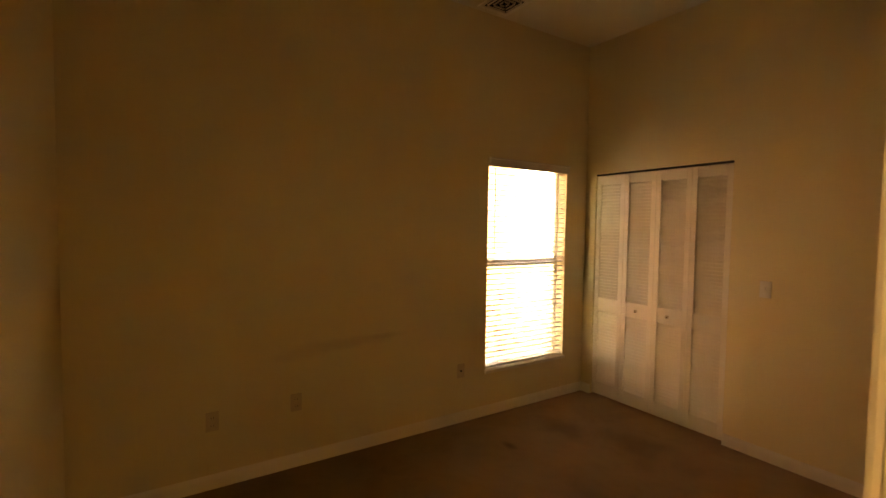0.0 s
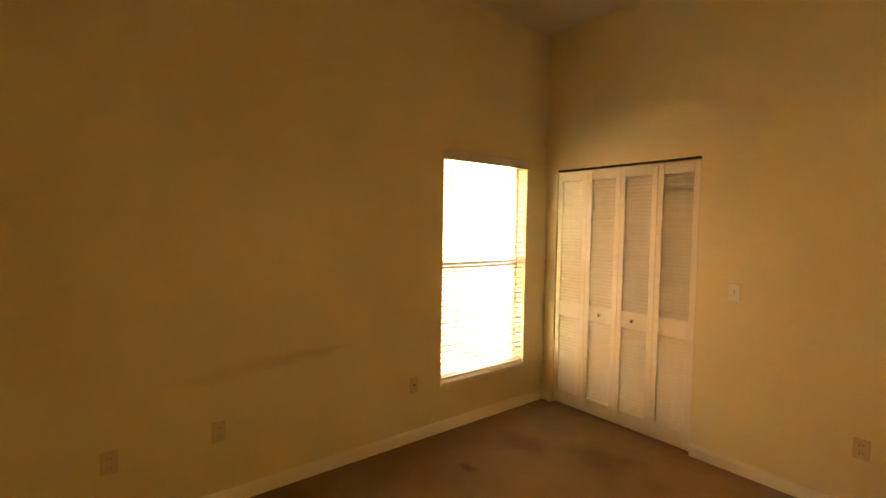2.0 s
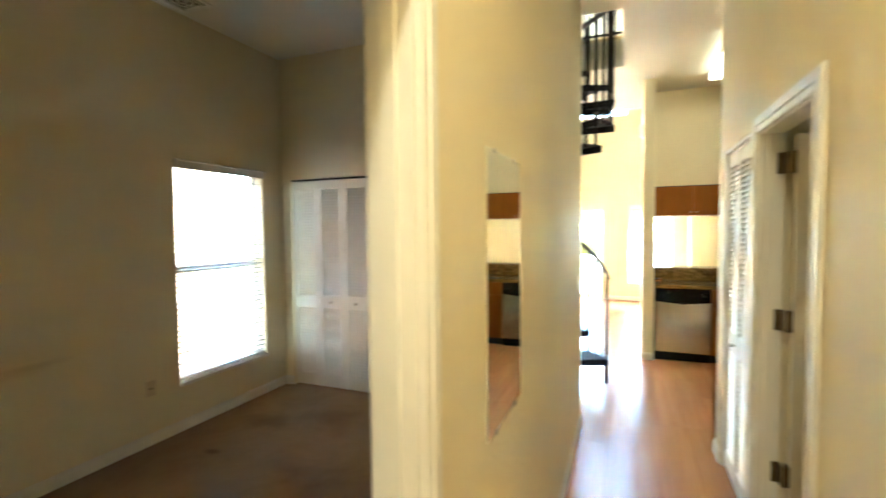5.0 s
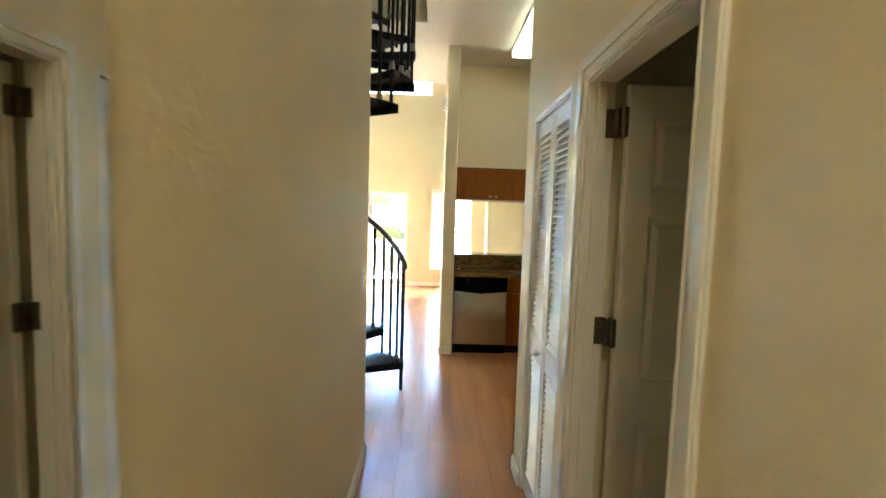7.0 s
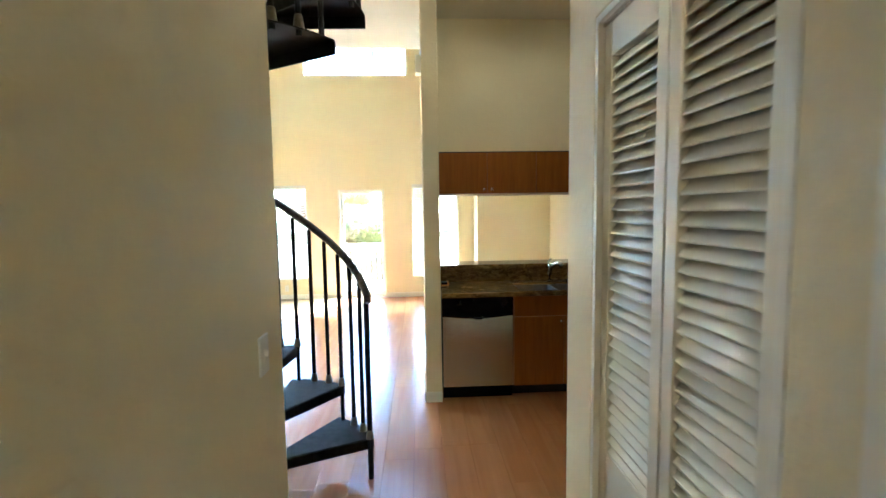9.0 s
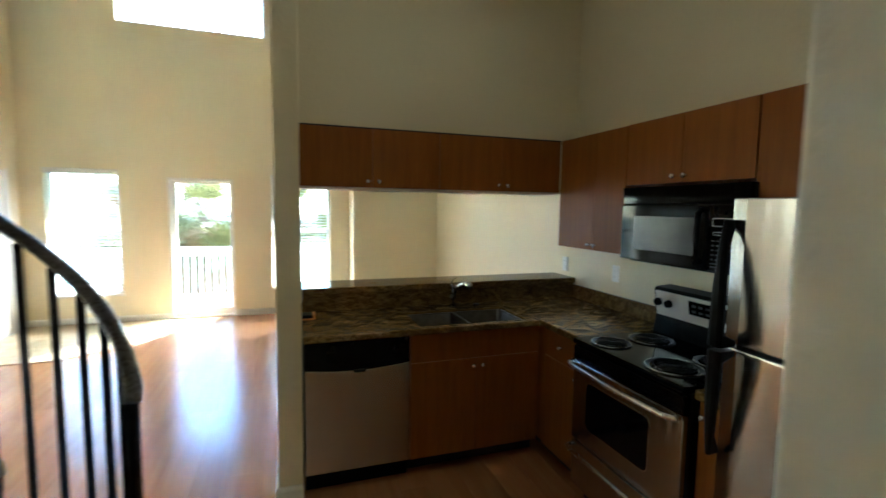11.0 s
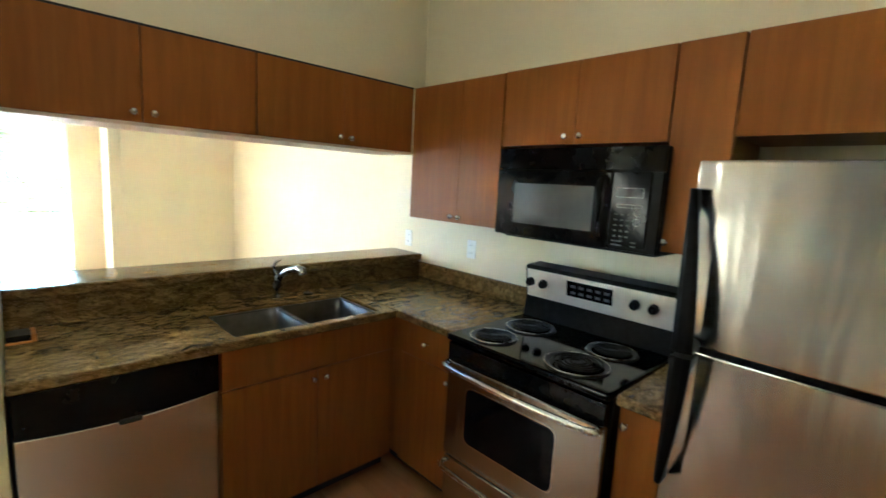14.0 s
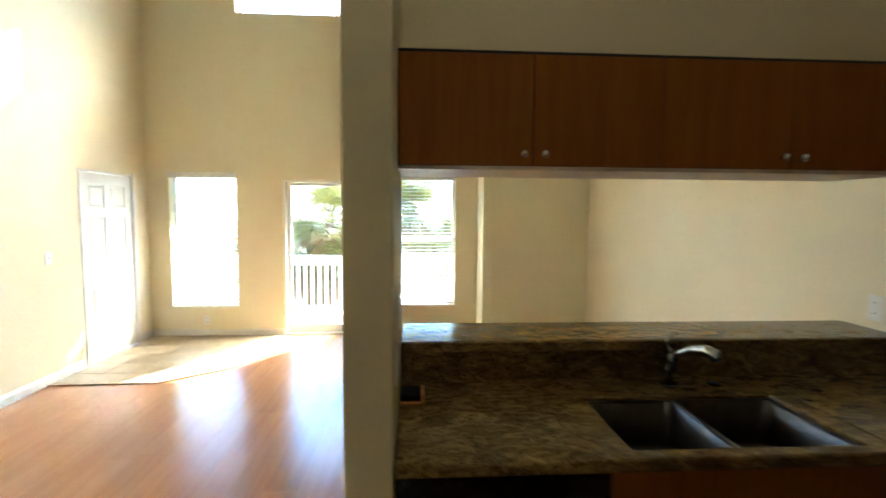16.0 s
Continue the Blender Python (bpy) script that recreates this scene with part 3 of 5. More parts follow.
    part("tilt_wand", rods((put(u0 + 0.07, 0.002, z1 - 0.06), put(u0 + 0.07, 0.0, z1 - 0.85), 0.004, 6)), "blind", bl)


def windows():
    window("window_1", lambda u, d, z: (-3.06 - d, u, z), *BW, 0.16, 4.0, label="single-hung white window of the bedroom")
    window("window_2", lambda u, d, z: (u, 10.48 + d, z), *LW, 0.16, 4.0, label="single-hung white window beside the balcony door")
    window("window_3", lambda u, d, z: (u, 10.48 + d, z), *PW, 0.16, 4.0, label="single-hung white window beside the wall jog")
    window("window_4", lambda u, d, z: (u, 10.48 + d, z), *HW, 0.16, 0.0, False, (-0.985, -0.385), "high three-pane transom window", False, sill=False)
    # glazed balcony door
    root = fixed(new("door_balcony"), "closed white full-light balcony door with clear glass", "door")
    x0, x1, _, z1 = DB
    part("door_frame", boxes((x0, 10.49, 0, x0 + 0.03, 10.63, z1), (x1 - 0.03, 10.49, 0, x1, 10.63, z1), (x0 + 0.03, 10.49, z1 - 0.03, x1 - 0.03, 10.63, z1), (x0, 10.49, 0, x1, 10.63, 0.02)), "door", root, bevel=0.003)
    a, c, t = x0 + 0.033, x1 - 0.033, z1 - 0.033
    part("door_leaf", slab_with_holes("y", 10.56, 10.60, a, c, 0.023, t, [(a + 0.05, c - 0.03, 0.12, t - 0.035)]), "door", root, bevel=0.004)
    part("pane", boxes((a + 0.05, 10.578, 0.12, c - 0.03, 10.584, t - 0.035)), "glass", root).visible_shadow = False
    h = part("handle", rods(((a + 0.025, 10.555, 1.0), (a + 0.025, 10.52, 1.0), 0.008), ((a + 0.025, 10.52, 1.0), (a + 0.12, 10.52, 1.0), 0.008)), "nickel", root)


# ---- doors ----
def panel_leaf(root, width, height, thick=0.036, both=True):
    """A six-panel leaf in the plane x-z, hinged at x = 0, as parts of root."""
    s, m = 0.115 * width / 0.8, 0.1 * width / 0.8
    cw = (width - 2 * s - m) / 2
    rows = [(0.20, 0.20 + 0.30 * height), (0.20 + 0.30 * height + 0.17, height - 0.46), (height - 0.36, height - 0.12)]
    holes = [(s + i * (cw + m), s + i * (cw + m) + cw, a, b) for i in (0, 1) for a, b in rows]
    g = 0.009
    part("leaf_core", boxes((0.001, g, 0.001, width - 0.001, thick - g, height - 0.001)), "door", root)
    for y0, y1 in ((0, g), (thick - g, thick)):
        part("leaf_face", slab_with_holes("y", y0, y1, 0, width, 0, height, holes), "door", root, bevel=0.004)
    for x0, x1, a, b in holes:
        for sgn, y in ((-1, g), (1, thick - g)):
            bm = bmesh.new()
            o = 0.014
            f = [bm.verts.new((x, y, z)) for x, z in ((x0 + o, a + o), (x1 - o, a + o), (x1 - o, b - o), (x0 + o, b - o))]
            k = o + 0.022
            e = [bm.verts.new((x, y + sgn * 0.007, z)) for x, z in ((x0 + k, a + k), (x1 - k, a + k), (x1 - k, b - k), (x0 + k, b - k))]
            bm.faces.new(e)
            for i in range(4):
                bm.faces.new((f[i], f[(i + 1) % 4], e[(i + 1) % 4], e[i]))
            part("panel", bm, "door", root)


def doors():
    # front door in the left wall
    root = fixed(new("door_1"), "closed white six-panel entry door with a lever handle", "door")
    root.matrix_world = pose(-2.762, FD[1] - 0.022, 0.008, 0, 0, -90)
    w = FD[1] - FD[0] - 0.044
    panel_leaf(root, w, 1.965)
    part("lever_plate", rods(((w - 0.06, -0.008, 0.98), (w - 0.06, 0.0, 0.98), 0.028, 16)), "nickel", root)
    part("lever", rods(((w - 0.06, -0.03, 0.98), (w - 0.06, -0.008, 0.98), 0.009, 10), ((w - 0.06, -0.035, 0.98), (w - 0.17, -0.04, 0.985), 0.009, 10)), "nickel", root, "satin nickel lever")
    part("deadbolt", rods(((w - 0.06, -0.014, 1.12), (w - 0.06, 0.0, 1.12), 0.027, 16)), "nickel", root, "satin nickel deadbolt")
    for z in (0.22, 1.0, 1.76):
        part("hinge", rods(((-0.004, -0.006, z - 0.05), (-0.004, -0.006, z + 0.05), 0.009, 10)), "nickel", root)
    fixed(part("trim_front_door", boxes((-2.86, FD[0], 0, -2.712, FD[0] + 0.02, FD[3]), (-2.86, FD[1] - 0.02, 0, -2.712, FD[1], FD[3]), (-2.86, FD[0] + 0.02, FD[3] - 0.02, -2.712, FD[1] - 0.02, FD[3]),
                                         (-2.72, FD[1], 0, -2.706, FD[1] + 0.045, FD[3] + 0.02), (-2.84, FD[0] + 0.02, 0, -2.80, FD[1] - 0.02, 0.01)), "trim", bevel=0.003), "narrow painted frame of the entry door", "trim")
    # hall door, standing open into the dark room
    root = fixed(new("door_2"), "white six-panel door standing open into the dark room", "door")
    root.matrix_world = pose(0.978, HD[1] - 0.064, 0.008, 0, 0, 0)
    panel_leaf(root, 0.66, 2.02)
    part("knob", ball(rods(((0.60, -0.04, 0.95), (0.60, 0.0, 0.95), 0.012, 10)), (0.60, -0.055, 0.95), 0.027), "nickel", root, smooth=True)
    for z in (0.40, 1.145, 1.89):
        h = part("hinge", rods(((-0.018, -0.004, z - 0.05), (-0.018, -0.004, z + 0.05), 0.009, 10)), "bronze", root, "dark brass butt hinge")
        part("hinge_leaf", boxes((-0.075, 0.036, z - 0.05, -0.03, 0.0405, z + 0.05), (-0.034, 0.0, z - 0.05, -0.030, 0.04, z + 0.05), (-0.016, -0.003, z - 0.05, 0.0, 0.034, z + 0.05)), "bronze", h)


def louver_panel(root, x0, width, height, knob=None, knob_z=0.86, knob_mat="door"):
    """One bifold leaf in the plane x-z under root: two stiles, three rails, and its slats."""
    st, t = 0.042, 0.028
    part("stile", boxes((x0, 0, 0, x0 + st, t, height)), "door", root, bevel=0.003)
    part("stile", boxes((x0 + width - st, 0, 0, x0 + width, t, height)), "door", root, bevel=0.003)
    bands = ((0.0, 0.12), (0.80, 0.93), (height - 0.085, height))
    for a, b in bands:
        part("rail", boxes((x0 + st, 0.001, a, x0 + width - st, t - 0.001, b)), "door", root, bevel=0.003)
    key = round(width, 3)
    if key not in SLATS:
        w = width - 2 * st
        bm = prism([(0.0045, -0.0135), (0.0055, -0.0165), (0.008, -0.0165), (0.0275, 0.0115), (0.0275, 0.0178), (0.0055, -0.0110)], "x", 0, w)
        bmesh.ops.recalc_face_normals(bm, faces=bm.faces)
        me = bpy.data.meshes.new("slat")
        bm.to_mesh(me)
        bm.free()
        me.materials.append(MAT["door"])
        SLATS[key] = me
    for a, b in ((0.12, 0.80), (0.93, height - 0.085)):
        n = round((b - a) / 0.0292)
        for i in range(n):
            s = new("slat", SLATS[key])
            s.location, s.parent = (x0 + st, 0.0005, a + (i + 0.5) * (b - a) / n), root
    if knob is not None:
        part("knob", ball(rods(((knob, -0.012, knob_z), (knob, 0.0, knob_z), 0.007, 8)), (knob, -0.02, knob_z), 0.015, seg=14), knob_mat, root, smooth=True)


SLATS = {}


def closets():
    # bedroom closet: four leaves
    w = (CL[1] - CL[0] - 0.016) / 4
    for i in range(4):
        d = thing("bifold_door", "closed white louvered bifold closet door leaf on the bedroom carpet", "closet door", (CL[0] + 0.005 + i * (w + 0.002), 3.568, 0.016), "bedroom closet leaves")
        louver_panel(d, 0, w, CL[3] - 0.034, (w * 0.52 if i == 1 else w * 0.48 if i == 2 else None), 0.865, "nickel")
    fixed(part("trim_closet_track", boxes((CL[0], 3.56, CL[3] - 0.014, CL[1], 3.63, CL[3] - 0.0005)), "dark_gap"), "dark metal closet door track", "trim")
    # hall closet: two leaves
    w = (LC[1] - LC[0] - 0.048) / 2
    for i in range(2):
        d = thing("bifold_door", "closed off-white louvered bifold door leaf of the hall closet", "closet door", group="hall closet leaves")
        d.matrix_world = pose(0.866, LC[1] - 0.022 - i * (w + 0.004), 0.014, 0, 0, -90)
        louver_panel(d, 0, w, LC[3] - 0.045, (w - 0.05 if i == 0 else None), 0.865)
    fixed(part("trim_hall_closet_track", boxes((0.862, LC[0] + 0.02, LC[3] - 0.03, 0.92, LC[1] - 0.02, LC[3] - 0.0205)), "nickel"), "metal closet door track", "trim")


# ---- small fixtures on walls ----
def plate(label, category, centre, normal, kind, group):
    """A wall plate. kind: outlet, switch, jack. normal: the way it faces, along x or y."""
    w, h = (0.072, 0.116)
    plastic = "almond" if group in ("bedroom outlets", "jacks") else "white_plastic"
    ob = thing({"outlet": "wall_outlet", "switch": "light_switch", "jack": "wall_jack"}[kind], label, category, group=group)
    turn = {(1, 0): 90, (-1, 0): -90, (0, -1): 0, (0, 1): 180}[normal]
    ob.matrix_world = pose(*centre, 0, 0, turn)
    part("plate", boxes((-w / 2, -0.007, -h / 2, w / 2, 0.001, h / 2)), plastic, ob, bevel=0.003)
    if kind == "outlet":
        for z in (-0.024, 0.024):
            r = part("receptacle", boxes((-0.016, -0.009, z - 0.014, 0.016, -0.0065, z + 0.014)), plastic, ob, bevel=0.002)
            for x in (-0.007, 0.007):
                part("slot", boxes((x - 0.0012, -0.0095, z - 0.004, x + 0.0012, -0.0088, z + 0.005)), "dark_gap", r)
    elif kind == "switch":
        part("toggle", boxes((-0.005, -0.018, -0.004, 0.005, -0.0065, 0.014)), "white_plastic", ob, bevel=0.002)
        part("toggle_frame", boxes((-0.009, -0.009, -0.017, 0.009, -0.0068, 0.017)), "white_plastic", ob, bevel=0.001)
    else:
        part("socket", boxes((-0.007, -0.010, -0.007, 0.007, -0.0065, 0.007)), "dark_gap", ob, bevel=0.001)


def fixtures():
    o, s = "almond plastic duplex outlet on the cream wall", "white plastic toggle switch on the cream wall"
    plate(o, "outlet", (-3.06, 0.765, 0.43), (1, 0), "outlet", "bedroom outlets")
    plate(o, "outlet", (-3.06, 0.269, 0.411), (1, 0), "outlet", "bedroom outlets")
    plate("small painted-over cable jack plate below the window", "wall jack", (-3.06, 2.09, 0.426), (1, 0), "jack", "jacks")
    plate(o, "outlet", (-0.823, 3.555, 0.404), (0, -1), "outlet", "bedroom outlets")
    plate("white plastic toggle switch beside the louvered closet", "switch", (-1.485, 3.555, 1.195), (0, -1), "switch", "switches")
    plate("white plastic toggle switch near the end of the hall wall", "switch", (-0.09, 3.41, 1.18), (1, 0), "switch", "switches")
    plate("white plastic switch beside the entry door", "switch", (-2.72, 8.90, 1.146), (1, 0), "switch", "switches")
    plate("white plastic outlet above the granite backsplash", "outlet", (2.68, 5.876, 1.17), (-1, 0), "outlet", "kitchen outlets")
    plate("white plastic outlet above the granite bar", "outlet", (2.68, 6.494, 1.168), (-1, 0), "outlet", "kitchen outlets")
    plate("white plastic switch on the kitchen end wall", "switch", (0.55, 6.2, 1.23), (1, 0), "switch", "switches")
    plate("white plastic outlet on the kitchen end wall", "outlet", (0.55, 5.93, 1.13), (1, 0), "outlet", "kitchen outlets")
    plate("white plastic outlet low beside the balcony door", "outlet", (-2.05, 10.48, 0.2), (0, -1), "outlet", "living room outlets")
    c = thing("door_chime", "small white door chime box high on the kitchen end wall", "door chime", (0.42, 5.86, 2.76))
    part("cover", boxes((-0.045, -0.05, -0.07, 0.0, 0.05, 0.07)), "white_plastic", c, bevel=0.006)
    for k in range(4):
        part("slot", boxes((-0.0465, -0.035, -0.045 + k * 0.026, -0.0445, 0.035, -0.039 + k * 0.026)), "dark_gap", c)
    # mirror on the hall wall
    m = thing("wall_mirror", "tall clear wall mirror with polished edges on the hall wall", "mirror")
    part("mirror_glass", boxes((-0.0895, 0.945, 1.025, -0.082, 1.345, 1.822)), "mirror", m, bevel=0.0025)
    for y in (1.03, 1.26):
        for z in (1.025, 1.822):
            part("mirror_clip", boxes((-0.0898, y - 0.008, z - 0.006, -0.0795, y + 0.008, z + 0.006)), "nickel", m, bevel=0.001)
    # ceiling register in the bedroom
    v = thing("ceiling_vent", "white square four-way air register in the bedroom ceiling", "air vent")
    x, y, z = -2.86, 2.31, CEIL
    part("backing", boxes((x - 0.115, y - 0.115, z - 0.004, x + 0.115, y + 0.115, z + 0.001)), "dark_gap", v)
    part("frame", slab_with_holes("z", z - 0.012, z, x - 0.15, x + 0.15, y - 0.15, y + 0.15, [(x - 0.115, x + 0.115, y - 0.115, y + 0.115)]), "white_plastic", v, bevel=0.004)
    for k in range(3):
        r = 0.098 - 0.034 * k
        for a in range(4):
            bm = prism([(-r, -0.005), (r, -0.005), (r - 0.014, -0.022), (-r + 0.014, -0.022)], "y", r - 0.002, r)
            bmesh.ops.rotate(bm, verts=bm.verts, cent=(0, 0, 0), matrix=Matrix.Rotation(a * math.pi / 2, 3, "Z"))
            bmesh.ops.translate(bm, verts=bm.verts, vec=(x, y, z + 0.004))
            part("slat", bm, "white_plastic", v)
    # added dome lamp, never in view, to light the hall walls warmly
    l = thing("ceiling_light", "added lit dome lamp above the hall, out of view", "ceiling light", (0.35, -0.62, CEIL))
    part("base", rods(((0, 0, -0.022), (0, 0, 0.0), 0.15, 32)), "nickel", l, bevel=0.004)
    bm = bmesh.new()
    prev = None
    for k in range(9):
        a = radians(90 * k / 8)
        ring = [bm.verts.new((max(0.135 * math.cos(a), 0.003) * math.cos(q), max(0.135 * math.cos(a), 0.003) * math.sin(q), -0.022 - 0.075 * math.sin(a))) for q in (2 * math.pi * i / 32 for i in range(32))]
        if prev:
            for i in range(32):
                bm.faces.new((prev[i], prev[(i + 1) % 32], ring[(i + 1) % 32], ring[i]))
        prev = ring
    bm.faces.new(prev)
    part("dome", bm, "unseen_dome_glow", l, "glowing frosted glass dome of the added lamp", smooth=True)
    # lit fluorescent on the kitchen ceiling
    l = thing("ceiling_light", "lit long fluorescent fixture with a ribbed diffuser", "ceiling light")
    part("tray", boxes((1.10, 4.58, CEIL - 0.02, 1.37, 5.82, CEIL)), "white_plastic", l, bevel=0.003)
    part("diffuser", prism([(1.105, CEIL - 0.021), (1.365, CEIL - 0.021), (1.35, CEIL - 0.075), (1.32, CEIL - 0.088), (1.15, CEIL - 0.088), (1.12, CEIL - 0.075)], "y", 4.60, 5.80), "lit", l, "glowing white acrylic diffuser")
    for y in (4.585, 5.80):
        part("end_cap", boxes((1.10, y, CEIL - 0.09, 1.37, y + 0.015, CEIL - 0.021)), "white_plastic", l, bevel=0.003)


mir, mir_nt, mir_b = shader("mirror_silver", 0.02, 1.0)
mir_b.inputs["Base Color"].default_value = (0.86, 0.87, 0.85, 1)
MAT["mirror"] = mir


# ---- kitchen ----
def cabinet_knob(door, x, y, z, nx, ny):
    part("knob", ball(rods(((x, y, z), (x + nx * 0.016, y + ny * 0.016, z), 0.005, 8)), (x + nx * 0.022, y + ny * 0.022, z), 0.0135, seg=14), "nickel", door, "satin nickel knob", smooth=True)


def cabinet_y(label, x0, x1, front, back, z0, z1, fronts, group, kick=0.0):
    """A cabinet that faces -y. fronts: (x0, x1, z0, z1, knob x, knob z, name)."""
    c = thing("wall_cabinet" if z0 > 1 else "base_cabinet", label, "cabinet", group=group)
    part("body", boxes((x0, front + 0.02, z0 + kick, x1, back, 0.68 if kick else z1)), "cherry", c, bevel=0.0015)
    if kick:
        part("apron", boxes((x0, front + 0.0195, 0.6805, x1, front + 0.024, z1), (x0, front + 0.0245, 0.6805, x0 + 0.016, back, z1)), "cherry", c)
        part("toe_kick", boxes((x0, front + 0.09, z0, x1, back, z0 + kick)), "dark_gap", c)
    # dark strip in place of the shadow line over the wall cabinets
    if z0 > 1:
        part("top_shadow_line", boxes((x0, front + 0.001, z1 + 0.0005, x1, front + 0.03, z1 + 0.009)), "dark_gap", c, "dark strip standing in for the shadow line along the top")
    for a, b, p, q, kx, kz, name in fronts:
        d = part(name, boxes((a + 0.0015, front, p, b - 0.0015, front + 0.019, q)), "cherry", c, bevel=0.0015)
        if kx is not None:
            cabinet_knob(d, kx, front, kz, 0, -1)
    return c


def cabinet_x(label, y0, y1, front, back, z0, z1, fronts, group, kick=0.0):
    """A cabinet that faces -x. fronts: (y0, y1, z0, z1, knob y, knob z, name)."""
    c = thing("wall_cabinet" if z0 > 1 else "base_cabinet", label, "cabinet", group=group)
    part("body", boxes((front + 0.02, y0, z0 + kick, back, y1, z1)), "cherry", c, bevel=0.0015)
    if kick:
        part("toe_kick", boxes((front + 0.09, y0, z0, back, y1, z0 + kick)), "dark_gap", c)
    for a, b, p, q, ky, kz, name in fronts:
        d = part(name, boxes((front, a + 0.0015, p, front + 0.019, b - 0.0015, q)), "cherry", c, bevel=0.0015)
        if ky is not None:
            cabinet_knob(d, front, ky, kz, -1, 0)
    return c


def cabinets():
    up, lowg = "wall cabinets", "base cabinets"
    z0, z1 = 1.735, 2.088
    cabinet_y("short cherry wall cabinet with two doors over the pass-through", 0.552, 1.417, 6.065, 6.388, z0, z1,
              [(0.552, 0.987, z0, z1, 0.955, 1.772, "door"), (0.987, 1.417, z0, z1, 1.022, 1.772, "door")], up)
    cabinet_y("short cherry wall cabinet beside the corner, two doors", 1.421, 2.318, 6.065, 6.388, z0, z1,
              [(1.421, 1.866, z0, z1, 1.832, 1.772, "door"), (1.866, 2.316, z0, z1, 1.897, 1.772, "door")], up)
    fixed(part("trim_soffit", boxes((0.552, 6.07, 1.722, 2.318, 6.388, 1.7348)), "soffit"), "pale underside of the cabinets over the bar", "trim")
    cabinet_x("tall cherry corner wall cabinet with two doors", 5.402, 6.0645, 2.32, 2.678, 1.362, 2.094,
              [(5.402, 5.674, 1.362, 2.094, 5.645, 1.395, "door"), (5.674, 6.062, 1.362, 2.094, 5.703, 1.395, "door")], up)
    cabinet_x("short cherry wall cabinet above the microwave", 4.634, 5.398, 2.32, 2.678, 1.757, 2.096,
              [(4.634, 5.014, 1.757, 2.096, 4.98, 1.79, "door"), (5.014, 5.398, 1.757, 2.096, 5.048, 1.79, "door")], up)
    cabinet_x("narrow cherry wall cabinet between microwave and refrigerator", 4.428, 4.630, 2.32, 2.678, 1.362, 2.096,
              [(4.428, 4.630, 1.362, 2.096, 4.598, 1.40, "door")], up)
    cabinet_x("deep cherry cabinet above the refrigerator, two doors", 3.505, 4.424, 2.32, 2.678, 1.768, 2.096,
              [(3.505, 3.965, 1.768, 2.096, 3.93, 1.80, "door"), (3.965, 4.424, 1.768, 2.096, 4.0, 1.80, "door")], up)
    cabinet_y("cherry sink base cabinet with a false drawer front and two doors", 1.160, 2.03, 5.782, 6.388, 0, 0.873,
              [(1.162, 2.02, 0.70, 0.868, None, 0, "drawer_front"), (1.162, 1.585, 0.105, 0.695, 1.555, 0.655, "door"), (1.585, 2.02, 0.105, 0.695, 1.615, 0.655, "door")], lowg, 0.1)
    cabinet_x("cherry base cabinet beside the range with one drawer", 5.336, 5.98, 2.03, 2.66, 0, 0.873,
              [(5.338, 5.73, 0.70, 0.868, 5.535, 0.79, "drawer_front"), (5.338, 5.73, 0.105, 0.695, 5.372, 0.655, "door")], lowg, 0.1)
    cabinet_x("narrow cherry base cabinet between range and refrigerator", 4.40, 4.576, 2.03, 2.66, 0, 0.873,
              [(4.402, 4.574, 0.105, 0.868, 4.545, 0.81, "door")], lowg, 0.1)


MAT["soffit"] = mottled("soffit_laminate", (0.70, 0.58, 0.47), (0.76, 0.64, 0.53), 4, 0.5)


